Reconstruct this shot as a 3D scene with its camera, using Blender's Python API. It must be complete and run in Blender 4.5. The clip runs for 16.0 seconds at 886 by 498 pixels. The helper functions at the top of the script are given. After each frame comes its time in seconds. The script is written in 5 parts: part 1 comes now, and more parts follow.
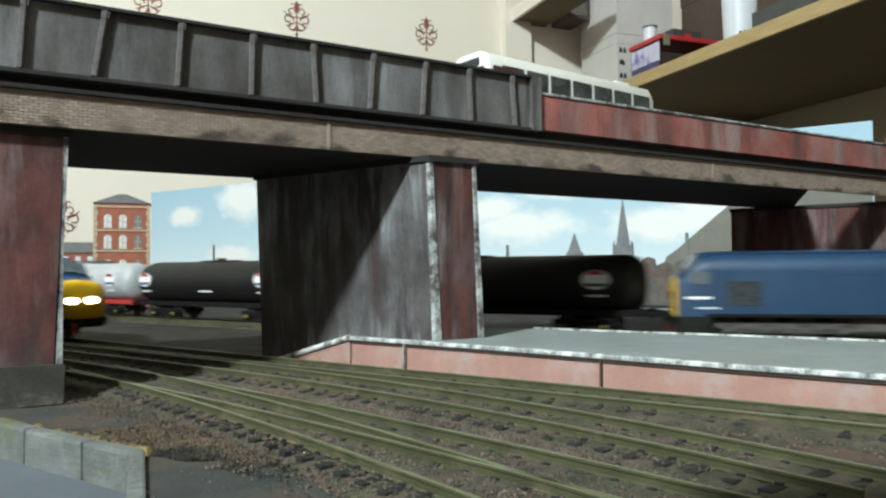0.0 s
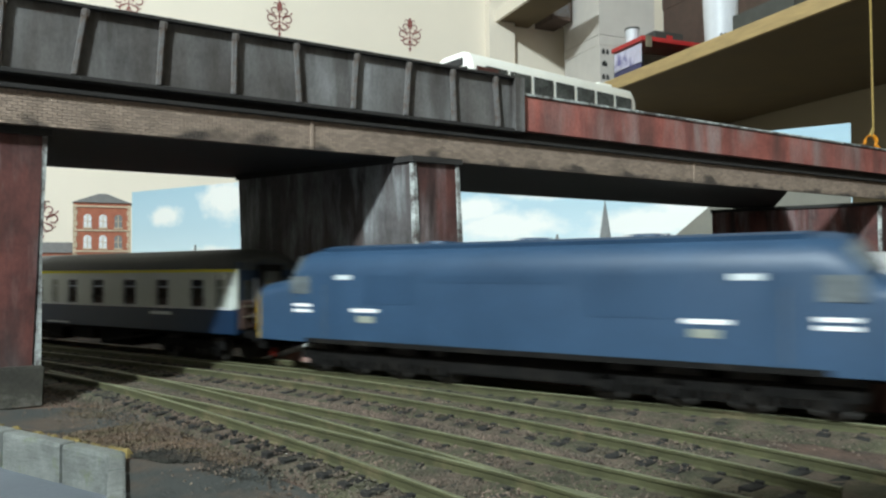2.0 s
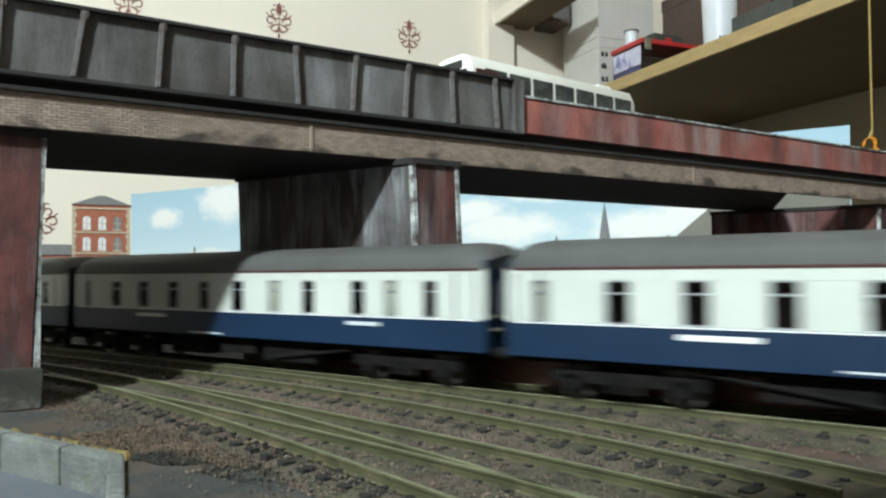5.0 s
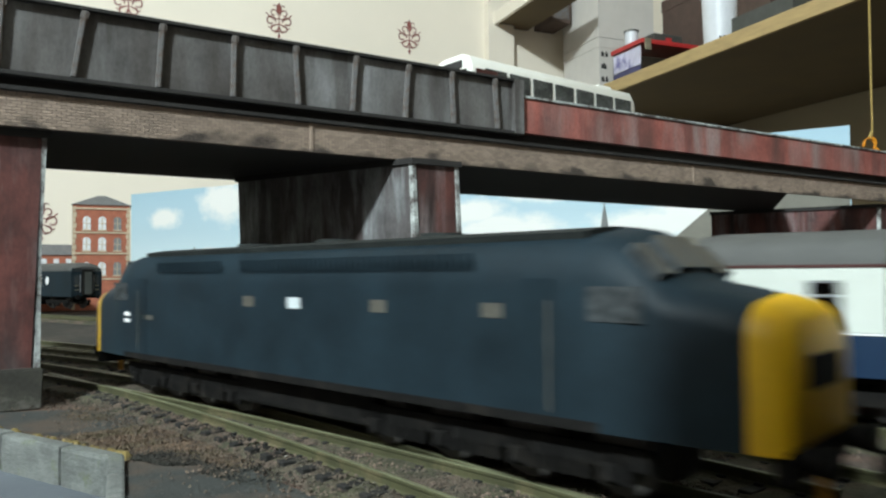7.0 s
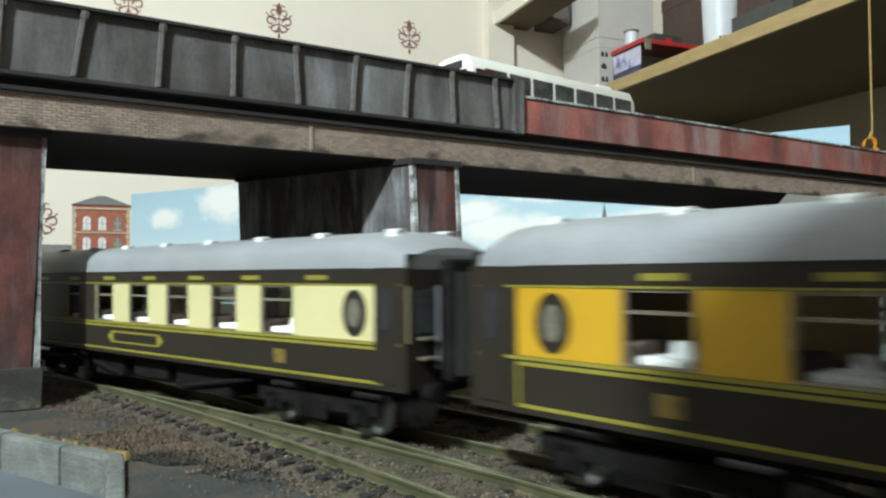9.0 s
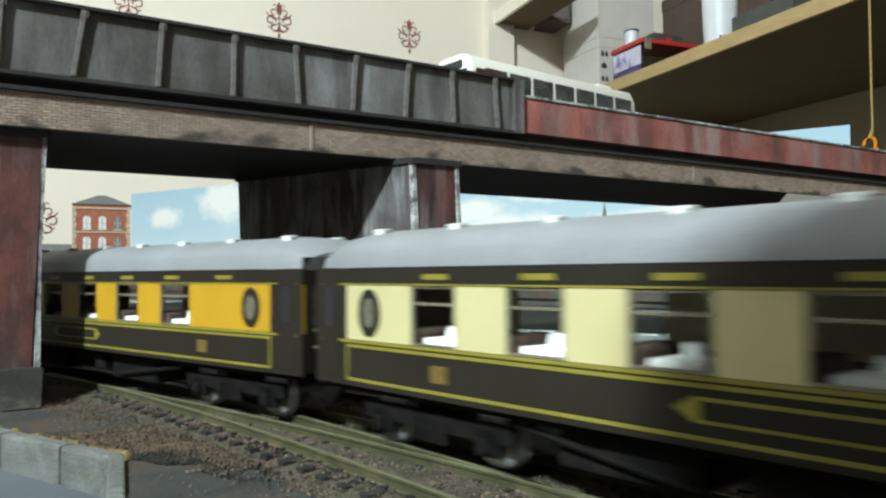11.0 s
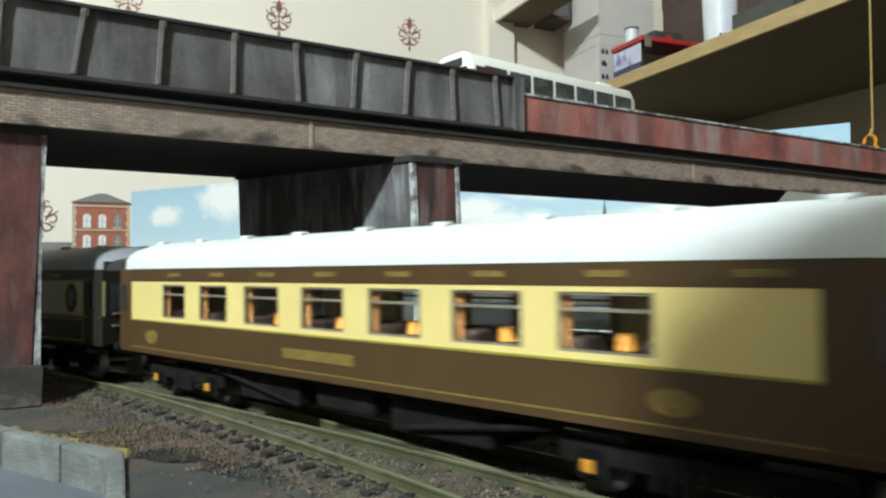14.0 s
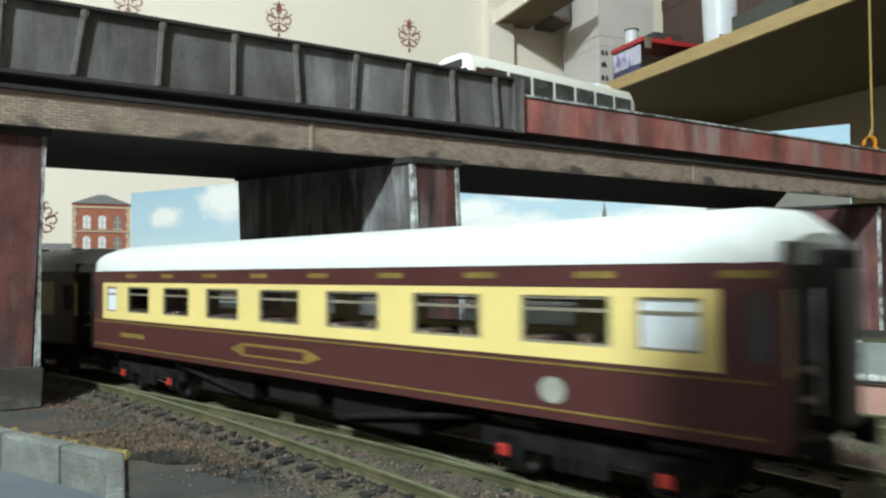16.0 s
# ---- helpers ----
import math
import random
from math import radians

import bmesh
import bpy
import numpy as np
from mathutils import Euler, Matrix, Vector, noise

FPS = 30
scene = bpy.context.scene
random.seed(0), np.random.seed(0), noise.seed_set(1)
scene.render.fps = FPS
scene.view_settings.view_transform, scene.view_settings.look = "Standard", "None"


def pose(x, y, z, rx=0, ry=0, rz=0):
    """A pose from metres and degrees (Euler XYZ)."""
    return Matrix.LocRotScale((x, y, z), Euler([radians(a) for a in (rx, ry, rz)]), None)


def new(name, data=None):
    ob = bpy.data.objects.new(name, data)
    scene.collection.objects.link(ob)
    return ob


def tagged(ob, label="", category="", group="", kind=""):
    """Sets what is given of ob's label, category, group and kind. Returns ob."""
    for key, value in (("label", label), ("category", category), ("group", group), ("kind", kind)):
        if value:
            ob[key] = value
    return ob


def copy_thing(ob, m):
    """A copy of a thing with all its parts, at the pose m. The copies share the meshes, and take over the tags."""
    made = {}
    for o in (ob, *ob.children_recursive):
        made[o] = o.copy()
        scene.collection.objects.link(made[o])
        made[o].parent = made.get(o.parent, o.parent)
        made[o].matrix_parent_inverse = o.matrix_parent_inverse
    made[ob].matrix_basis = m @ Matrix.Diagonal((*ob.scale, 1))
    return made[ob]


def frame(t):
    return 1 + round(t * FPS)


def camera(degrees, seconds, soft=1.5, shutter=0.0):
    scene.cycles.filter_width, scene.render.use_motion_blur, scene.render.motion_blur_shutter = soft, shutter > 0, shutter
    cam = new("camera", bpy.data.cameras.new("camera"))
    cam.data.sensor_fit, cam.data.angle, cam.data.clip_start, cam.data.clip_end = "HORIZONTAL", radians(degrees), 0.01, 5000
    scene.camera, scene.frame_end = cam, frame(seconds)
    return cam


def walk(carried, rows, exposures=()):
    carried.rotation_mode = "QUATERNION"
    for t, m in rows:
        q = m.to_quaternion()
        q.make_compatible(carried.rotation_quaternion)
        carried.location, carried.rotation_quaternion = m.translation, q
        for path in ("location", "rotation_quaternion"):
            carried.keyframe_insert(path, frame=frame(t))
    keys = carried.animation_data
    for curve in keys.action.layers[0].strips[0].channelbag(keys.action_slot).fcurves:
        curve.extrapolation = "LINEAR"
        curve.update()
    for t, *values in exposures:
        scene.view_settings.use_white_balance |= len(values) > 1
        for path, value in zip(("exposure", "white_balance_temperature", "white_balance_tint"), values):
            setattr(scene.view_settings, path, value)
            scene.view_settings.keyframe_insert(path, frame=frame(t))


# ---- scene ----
cam = camera(61.4, 16.0, soft=2.3, shutter=0.6)
# yaw (to the right) and pitch in degrees: the camera stands still but for small nudges
NUDGE = [(0, 0, 0), (0.5, 0, 0.04), (1.0, 0, -0.04), (1.5, 0, -0.04), (1.7, 0.5, -0.08), (2.0, 1.28, 0.02),
         (2.5, 1.33, 0.15), (3.0, 1.33, 0.19), (4.0, 1.33, 0.19), (6.5, 1.33, 0.16), (7.0, 1.33, 0.19), (9.0, 1.33, 0.19),
         (11.5, 1.32, 0.12), (12.0, 1.32, 0.06), (12.5, 1.32, 0.14), (13.0, 1.32, 0.02), (13.5, 1.32, 0.08), (14.0, 1.32, 0.0),
         (14.5, 1.3, -0.18), (15.0, 1.31, -0.08), (15.5, 1.32, 0.16), (16.0, 1.33, 0.1)]
EYE = (0.0, 0.0, 0.040)
walk(cam, [(t, pose(*EYE, 90 + 1.69 + p, 0, -y) @ pose(0, 0, 0, 0, 0, -0.4)) for t, y, p in NUDGE])

# ---- light: one bright room lamp behind the camera, and a room kept dark where unseen
world = bpy.data.worlds.new("world")
world.use_nodes = True
scene.world = world
world.node_tree.nodes["Background"].inputs[0].default_value = (0.75, 0.85, 1.0, 1)
world.node_tree.nodes["Background"].inputs[1].default_value = 0.004
bulb = bpy.data.lights.new("room_lamp", "POINT")
bulb.energy, bulb.shadow_soft_size, bulb.color = 304, 0.075, (0.87, 1.0, 1.02)
lamp_ob = new("room_lamp", bulb)
lamp_ob.location = (-0.82, -1.21, 1.48)
scene.view_settings.exposure = 0.0

MM = 0.001


# ---- materials
def node(nt, kind, **values):
    n = nt.nodes.new(kind)
    for k, v in values.items():
        n.inputs[k.replace("_", " ")].default_value = v
    return n


def ramp(nt, source, stops):
    r = nt.nodes.new("ShaderNodeValToRGB")
    while len(r.color_ramp.elements) < len(stops):
        r.color_ramp.elements.new(0.5)
    for e, (p, c) in zip(r.color_ramp.elements, stops):
        e.position, e.color = p, (*c, 1)
    nt.links.new(source, r.inputs[0])
    return r.outputs[0]


def mix(nt, fac, a, b, mode="MIX"):
    m = nt.nodes.new("ShaderNodeMix")
    m.data_type, m.blend_type = "RGBA", mode
    for sock, v in ((m.inputs[0], fac), (m.inputs[6], a), (m.inputs[7], b)):
        if isinstance(v, (int, float)):
            sock.default_value = v
        elif isinstance(v, tuple):
            sock.default_value = (*v, 1)
        else:
            nt.links.new(v, sock)
    return m.outputs[2]


def coords(nt, scale=(1, 1, 1)):
    tc, mp = nt.nodes.new("ShaderNodeTexCoord"), nt.nodes.new("ShaderNodeMapping")
    nt.links.new(tc.outputs["Object"], mp.inputs[0])
    mp.inputs["Scale"].default_value = scale
    return mp.outputs[0]


def noise_of(nt, vec, scale, detail=4, rough=0.6):
    n = node(nt, "ShaderNodeTexNoise", Scale=scale, Detail=detail, Roughness=rough)
    nt.links.new(vec, n.inputs["Vector"])
    return n.outputs["Fac"]


def mat(name, base, rough=0.6, metal=0.0, vary=0.25, size=0.01, grain=0.0015, bump=0.15, other=None, amount=0.5,
        stretch=(1, 1, 1), coat=0.0, per_piece=0.0, spec=0.5, islands=0.0):
    """A surface with stains of about `size` metres, grain of about `grain` and, where `other` is given, patches of a second colour."""
    m = bpy.data.materials.new(name)
    m.use_nodes = True
    nt = m.node_tree
    b = nt.nodes["Principled BSDF"]
    v = coords(nt, stretch)
    big, small = noise_of(nt, v, 1 / size, 5), noise_of(nt, v, 1 / grain, 3)
    dark, light = tuple(c * (1 - vary) for c in base), tuple(min(c * (1 + vary), 0.95) for c in base)
    col = ramp(nt, big, [(0.3, dark), (0.7, light)])
    if other:
        patch = ramp(nt, noise_of(nt, v, 0.6 / size, 6, 0.7), [(0.62 - 0.3 * amount, (0, 0, 0)), (0.72 - 0.2 * amount, (1, 1, 1))])
        col = mix(nt, patch, col, other)
    fine = ramp(nt, small, [(0.25, (1 - vary * 0.7,) * 3), (0.75, (1, 1, 1))])
    col = mix(nt, 1.0, col, fine, "MULTIPLY")
    if per_piece:
        oi = nt.nodes.new("ShaderNodeObjectInfo")
        col = mix(nt, 1.0, col, ramp(nt, oi.outputs["Random"], [(0, (1 - per_piece,) * 3), (1, (1, 1, 1))]), "MULTIPLY")
    if islands:
        gi = nt.nodes.new("ShaderNodeNewGeometry")
        col = mix(nt, 1.0, col, ramp(nt, gi.outputs["Random Per Island"], [(0, (1 - islands,) * 3), (1, (1, 1, 1))]), "MULTIPLY")
    nt.links.new(col, b.inputs["Base Color"])
    rr = node(nt, "ShaderNodeMapRange", To_Min=max(rough - 0.12, 0.02), To_Max=min(rough + 0.15, 1))
    nt.links.new(big, rr.inputs[0])
    nt.links.new(rr.outputs[0], b.inputs["Roughness"])
    b.inputs["Metallic"].default_value = metal
    b.inputs["Coat Weight"].default_value = coat
    b.inputs["Specular IOR Level"].default_value = spec
    if bump:
        bp = node(nt, "ShaderNodeBump", Strength=bump, Distance=grain)
        nt.links.new(small, bp.inputs["Height"])
        nt.links.new(bp.outputs[0], b.inputs["Normal"])
    return m


def glow(name, colour, strength):
    m = bpy.data.materials.new(name)
    m.use_nodes = True
    b = m.node_tree.nodes["Principled BSDF"]
    b.inputs["Base Color"].default_value = b.inputs["Emission Color"].default_value = (*colour, 1)
    b.inputs["Emission Strength"].default_value = strength
    return m


def clear(name, tint=(0.9, 0.95, 0.95), rough=0.03):
    m = bpy.data.materials.new(name)
    m.use_nodes = True
    b = m.node_tree.nodes["Principled BSDF"]
    b.inputs["Base Color"].default_value = (*tint, 1)
    b.inputs["Roughness"].default_value, b.inputs["Transmission Weight"].default_value, b.inputs["IOR"].default_value = rough, 1.0, 1.2
    return m


def streaked(name, base, second, third, size=0.012):
    """Old bridge paint: vertical runs of two other colours."""
    m = bpy.data.materials.new(name)
    m.use_nodes = True
    nt = m.node_tree
    b = nt.nodes["Principled BSDF"]
    v = coords(nt, (1, 1, 0.13))
    runs, runs2 = noise_of(nt, v, 1 / size, 4, 0.55), noise_of(nt, coords(nt, (1.3, 1.3, 0.22)), 1.0 / size, 4, 0.6)
    blot, patch = noise_of(nt, coords(nt), 0.6 / size, 6, 0.65), noise_of(nt, coords(nt, (1, 1, 0.5)), 0.55 / size, 3, 0.5)
    fine = noise_of(nt, coords(nt, (1, 1, 0.5)), 900, 4, 0.7)
    col = ramp(nt, blot, [(0.32, tuple(c * 0.5 for c in base)), (0.68, tuple(c * 1.45 for c in base))])
    col = mix(nt, ramp(nt, runs, [(0.45, (0, 0, 0)), (0.68, (0.9,) * 3)]), col, second)
    where = mix(nt, 1.0, ramp(nt, runs2, [(0.44, (0, 0, 0)), (0.66, (1, 1, 1))]), ramp(nt, patch, [(0.38, (0.1,) * 3), (0.62, (1, 1, 1))]), "MULTIPLY")
    col = mix(nt, where, col, third)
    col = mix(nt, 1.0, col, ramp(nt, fine, [(0.3, (0.72,) * 3), (0.6, (1, 1, 1))]), "MULTIPLY")
    nt.links.new(col, b.inputs["Base Color"])
    b.inputs["Roughness"].default_value = 0.7
    bp = node(nt, "ShaderNodeBump", Strength=0.3, Distance=0.0006)
    nt.links.new(runs2, bp.inputs["Height"])
    nt.links.new(bp.outputs[0], b.inputs["Normal"])
    return m


GREY_IRON = streaked("weathered_grey_girder_paint", (0.105, 0.100, 0.097), (0.036, 0.027, 0.022), (0.27, 0.275, 0.28), 0.019)
PIER_GREY = streaked("weathered_grey_pier_paint", (0.080, 0.072, 0.072), (0.042, 0.023, 0.020), (0.36, 0.385, 0.40), 0.013)
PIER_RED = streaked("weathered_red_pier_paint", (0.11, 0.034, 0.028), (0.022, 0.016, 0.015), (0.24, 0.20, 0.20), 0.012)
WALL_RED = streaked("weathered_red_parapet_paint", (0.34, 0.108, 0.088), (0.10, 0.055, 0.05), (0.36, 0.29, 0.28), 0.022)
RUST = mat("rusty_rivet_edge", (0.13, 0.09, 0.065), 0.85, vary=0.4, size=0.004, grain=0.0006, other=(0.15, 0.145, 0.145), amount=0.9)
# near-black for soffit, flanges and caps; under the girder it paints shade
BRIDGE_BLACK = mat("near_black_bridge_parts", (0.025, 0.023, 0.022), 0.9, vary=0.3, size=0.02)
MORTAR = mat("sooty_mortar_paper", (0.22, 0.175, 0.145), 0.9, vary=0.2, size=0.015, other=(0.05, 0.04, 0.035), amount=0.25)
CHIP_WHITE = mat("chipped_white_edge", (0.46, 0.49, 0.48), 0.8, vary=0.4, size=0.006, other=(0.09, 0.075, 0.07), amount=0.6)
PLINTH = mat("mossy_concrete_plinth", (0.05, 0.048, 0.038), 0.9, vary=0.4, size=0.012, other=(0.15, 0.145, 0.125), amount=0.3)
BALLAST = mat("earth_and_ballast", (0.075, 0.054, 0.041), 0.95, vary=0.5, size=0.018, grain=0.0016, bump=0.9, other=(0.13, 0.078, 0.056), amount=0.55)
YARD = mat("shade_dark_yard_earth", (0.021, 0.019, 0.015), 0.95, vary=0.5, size=0.03, grain=0.003, bump=0.8, other=(0.055, 0.043, 0.033), amount=0.4)
STONE_BITS = mat("ballast_chippings", (0.175, 0.128, 0.097), 0.95, vary=0.45, size=0.025, grain=0.001, bump=0.3, other=(0.115, 0.11, 0.08), amount=0.45, islands=0.75)
BED = mat("olive_stained_ballast_bed", (0.062, 0.060, 0.034), 0.95, vary=0.5, size=0.012, grain=0.0012, bump=0.8, other=(0.12, 0.088, 0.066), amount=0.55)
TARMAC = mat("patched_grey_tarmac", (0.040, 0.044, 0.041), 0.9, vary=0.3, size=0.016, grain=0.001, bump=0.4, other=(0.075, 0.055, 0.04), amount=0.45)
ROADWAY = mat("pale_blue_grey_card_road", (0.105, 0.12, 0.137), 0.8, vary=0.12, size=0.03)
QUAY = mat("pale_cast_stone_block", (0.155, 0.165, 0.155), 0.85, vary=0.35, size=0.007, grain=0.0009, bump=0.5, other=(0.12, 0.14, 0.07), amount=0.3)
MOSS = mat("ochre_moss_line", (0.21, 0.155, 0.05), 0.9, vary=0.4, size=0.004)
SLEEPER = mat("weathered_plastic_sleeper", (0.018, 0.017, 0.015), 0.85, vary=0.35, size=0.005, grain=0.0007, per_piece=0.3, other=(0.045, 0.042, 0.03), amount=0.35)
RAIL_SIDE = mat("olive_painted_rail", (0.062, 0.062, 0.026), 0.75, vary=0.3, size=0.01, grain=0.001, other=(0.12, 0.10, 0.05), amount=0.3)
RAIL_TOP = mat("worn_nickel_rail_head", (0.16, 0.165, 0.095), 0.5, 0.2, vary=0.2, size=0.02)
PLAT_FACE = mat("pink_printed_brick_platform_face", (0.40, 0.225, 0.18), 0.85, vary=0.13, size=0.012, grain=0.0009, other=(0.42, 0.30, 0.27), amount=0.4)
PLAT_TOP = mat("grey_platform_surface", (0.22, 0.25, 0.245), 0.8, vary=0.16, size=0.02, grain=0.001, other=(0.24, 0.25, 0.22), amount=0.3)
PLAT_EDGE = mat("flaking_white_platform_edge", (0.72, 0.74, 0.72), 0.8, vary=0.2, size=0.006, other=(0.10, 0.10, 0.09), amount=0.6)
DARK_EDGE = mat("dark_platform_lip", (0.09, 0.06, 0.05), 0.85, vary=0.3)
CREAM_WALL = mat("cream_wallpaper", (0.86, 0.785, 0.67), 0.9, vary=0.03, size=0.3, grain=0.003, bump=0.08)
# beige is darkened for the shade the shelves throw on this wall
BEIGE_WALL = mat("beige_painted_wall", (0.34, 0.285, 0.195), 0.9, vary=0.05, size=0.3, grain=0.003, bump=0.08)
STENCIL = mat("maroon_wallpaper_motif", (0.30, 0.10, 0.085), 0.85, vary=0.2, size=0.02)
# ceiling, two walls and floor are out of sight, darkened to limit bounce
CEIL = mat("dull_unseen_ceiling", (0.24, 0.23, 0.22), 0.9, vary=0.03, size=0.3)
DIM_WALL = mat("dim_unseen_wall", (0.09, 0.075, 0.06), 0.9, vary=0.05, size=0.3)
CARPET = mat("brown_carpet", (0.05, 0.04, 0.032), 0.95, vary=0.2, size=0.05, grain=0.004)
SHELF_WOOD = mat("varnished_pine_shelf", (0.46, 0.33, 0.15), 0.6, vary=0.15, size=0.05, grain=0.004, stretch=(1, 1, 6))
# board colour carries the shade beneath the shelves
SHELF_SHADE = mat("shade_toned_shelf_board", (0.135, 0.098, 0.05), 0.85, vary=0.12, size=0.06, grain=0.002)
CARD_WHITE = mat("white_cardboard", (0.62, 0.59, 0.55), 0.8, vary=0.06, size=0.05)
CARD_BROWN = mat("dark_brown_box_card", (0.09, 0.058, 0.045), 0.8, vary=0.2, size=0.02)
INK = mat("black_marker_ink", (0.03, 0.03, 0.03), 0.7, vary=0.1)
RED_PLASTIC = mat("red_plastic_lid", (0.50, 0.03, 0.03), 0.35, vary=0.1, size=0.03, coat=0.3)
PRINT_BLUE = mat("lilac_and_white_label", (0.62, 0.60, 0.74), 0.6, vary=0.15, size=0.03, other=(0.16, 0.15, 0.36), amount=0.25)
NAVY_PRINT = mat("navy_label_band", (0.07, 0.07, 0.16), 0.6, vary=0.2, size=0.02)
TUB = mat("translucent_white_tub", (0.72, 0.75, 0.80), 0.4, vary=0.06, size=0.05)
GREY_PLASTIC = mat("dark_grey_plastic", (0.06, 0.065, 0.06), 0.5, vary=0.2, size=0.02)
ORANGE = mat("orange_plastic_hook", (0.80, 0.30, 0.02), 0.4, vary=0.08, size=0.02)
CORD = mat("ochre_cotton_cord", (0.40, 0.28, 0.09), 0.9, vary=0.2, size=0.003)
STEEL_DULL = mat("dull_steel_fitting", (0.30, 0.27, 0.20), 0.5, 0.5, vary=0.2)


# ---- mesh helpers, in millimetres
def part(name, bm, material, parent=None, label="", smooth=False):
    """One mesh object, drawn in millimetres, under a thing or a part."""
    bmesh.ops.scale(bm, vec=(MM, MM, MM), verts=bm.verts)
    me = bpy.data.meshes.new(name)
    bm.to_mesh(me)
    bm.free()
    for m in material if isinstance(material, (list, tuple)) else [material]:
        me.materials.append(m)
    if smooth:
        for p in me.polygons:
            p.use_smooth = True
        me.set_sharp_from_angle(angle=radians(38))
    ob = new(name, me)
    ob.parent = parent
    return tagged(ob, label)


def place(ob, m):
    """A still thing's pose; m in metres."""
    ob.matrix_basis = m
    return ob


def empty(name, label, category, group="", kind="", m=None):
    ob = new(name)
    ob.empty_display_size = 0.02
    if m is not None:
        ob.matrix_basis = m
    return tagged(ob, label, category, group, kind)


def box(bm, x0, x1, y0, y1, z0, z1, bevel=0.0, mi=0):
    vs = [bm.verts.new((x, y, z)) for x in (x0, x1) for y in (y0, y1) for z in (z0, z1)]
    faces = [bm.faces.new([vs[i] for i in f]) for f in
             ((0, 1, 3, 2), (4, 6, 7, 5), (0, 4, 5, 1), (2, 3, 7, 6), (0, 2, 6, 4), (1, 5, 7, 3))]
    for f in faces:
        f.material_index = mi
    if bevel:
        es = list({e for f in faces for e in f.edges})
        bmesh.ops.bevel(bm, geom=es, offset=bevel, segments=2, affect="EDGES", profile=0.6)
    return vs


def Box(x0, x1, y0, y1, z0, z1, bevel=0.0):
    bm = bmesh.new()
    box(bm, x0, x1, y0, y1, z0, z1, bevel)
    return bm


def cyl(bm, p, q, r0, r1=None, n=16, caps=True):
    """A round bar from p to q."""
    r1 = r0 if r1 is None else r1
    p, q = Vector(p), Vector(q)
    m = (q - p).to_track_quat("Z", "Y").to_matrix()
    rings = []
    for c, r in ((p, r0), (q, r1)):
        rings.append([bm.verts.new(c + m @ Vector((r * math.cos(2 * math.pi * i / n), r * math.sin(2 * math.pi * i / n), 0))) for i in range(n)])
    for i in range(n):
        bm.faces.new((rings[0][i], rings[0][(i + 1) % n], rings[1][(i + 1) % n], rings[1][i]))
    if caps:
        bm.faces.new(rings[0][::-1]), bm.faces.new(rings[1])
    return bm


def loft(bm, rings, close=True, caps=True):
    """Skin over rings of equally many points."""
    rs = [[bm.verts.new(p) for p in r] for r in rings]
    n = len(rs[0])
    for a, b in zip(rs, rs[1:]):
        for i in range(n if close else n - 1):
            bm.faces.new((a[i], a[(i + 1) % n], b[(i + 1) % n], b[i]))
    if caps and close:
        bm.faces.new(rs[0][::-1]), bm.faces.new(rs[-1])
    return bm


def prism(bm, outline, z0, z1):
    """A flat outline (x, y) raised from z0 to z1."""
    return loft(bm, [[(x, y, z0) for x, y in outline], [(x, y, z1) for x, y in outline]])


def plate(bm, outline, y0, y1):
    """An outline in (x, z), thick from y0 to y1."""
    return loft(bm, [[(x, y0, z) for x, z in outline], [(x, y1, z) for x, z in outline]])


def oval(cx, cz, rx, rz, n=24):
    return [(cx + rx * math.cos(2 * math.pi * i / n), cz + rz * math.sin(2 * math.pi * i / n)) for i in range(n)]


def fixed(bm):
    bmesh.ops.recalc_face_normals(bm, faces=bm.faces)
    return bm


class Path:
    """A line on the ground through points (mm), smoothed by a cubic and measured along its length."""

    def __init__(self, pts, n=500, before=(0, 450, 1), after=(0, 450, 1)):
        """before, after: the loops past the ends, out of the camera's sight: mm of straight, radius, and 1 or -1 for the side."""
        self.before, self.after = before, after
        p = np.array(pts, float)
        d = np.r_[0, np.cumsum(np.hypot(*np.diff(p, axis=0).T))]
        deg = min(3, len(p) - 1)
        u = np.linspace(d[0], d[-1], n)
        self.xy = np.c_[np.polyval(np.polyfit(d, p[:, 0], deg), u), np.polyval(np.polyfit(d, p[:, 1], deg), u)]
        self.s = np.r_[0, np.cumsum(np.hypot(*np.diff(self.xy, axis=0).T))]
        self.length = self.s[-1]

    def at(self, s):
        """The point and heading at s, carried on straight past the ends."""
        c = min(max(s, 0), self.length)
        x, y = np.interp(c, self.s, self.xy[:, 0]), np.interp(c, self.s, self.xy[:, 1])
        i = min(max(int(np.searchsorted(self.s, c)), 2), len(self.s) - 2)
        dx, dy = self.xy[i + 1] - self.xy[i - 2]
        h = math.hypot(dx, dy)
        dx, dy = dx / h, dy / h
        if s == c:
            return x, y, dx, dy
        way = 1 if s > c else -1
        straight, radius, side = self.after if way > 0 else self.before
        run_, ux, uy = abs(s - c), dx * way, dy * way
        a = max(run_ - straight, 0) / radius
        ln = min(run_, straight) + radius * math.sin(a)
        off = side * radius * (1 - math.cos(a))
        x, y = x + ux * ln + uy * off, y + uy * ln - ux * off
        ca, sa = math.cos(a), -side * math.sin(a)
        return x, y, (ux * ca - uy * sa) * way, (ux * sa + uy * ca) * way

    def car(self, s, half=90, z=0.0):
        """The pose of a vehicle whose middle is at s, on bogies `half` before and behind."""
        ax, ay, _, _ = self.at(s - half)
        bx, by, _, _ = self.at(s + half)
        return pose((ax + bx) / 2 * MM, (ay + by) / 2 * MM, z * MM, 0, 0, math.degrees(math.atan2(by - ay, bx - ax)))


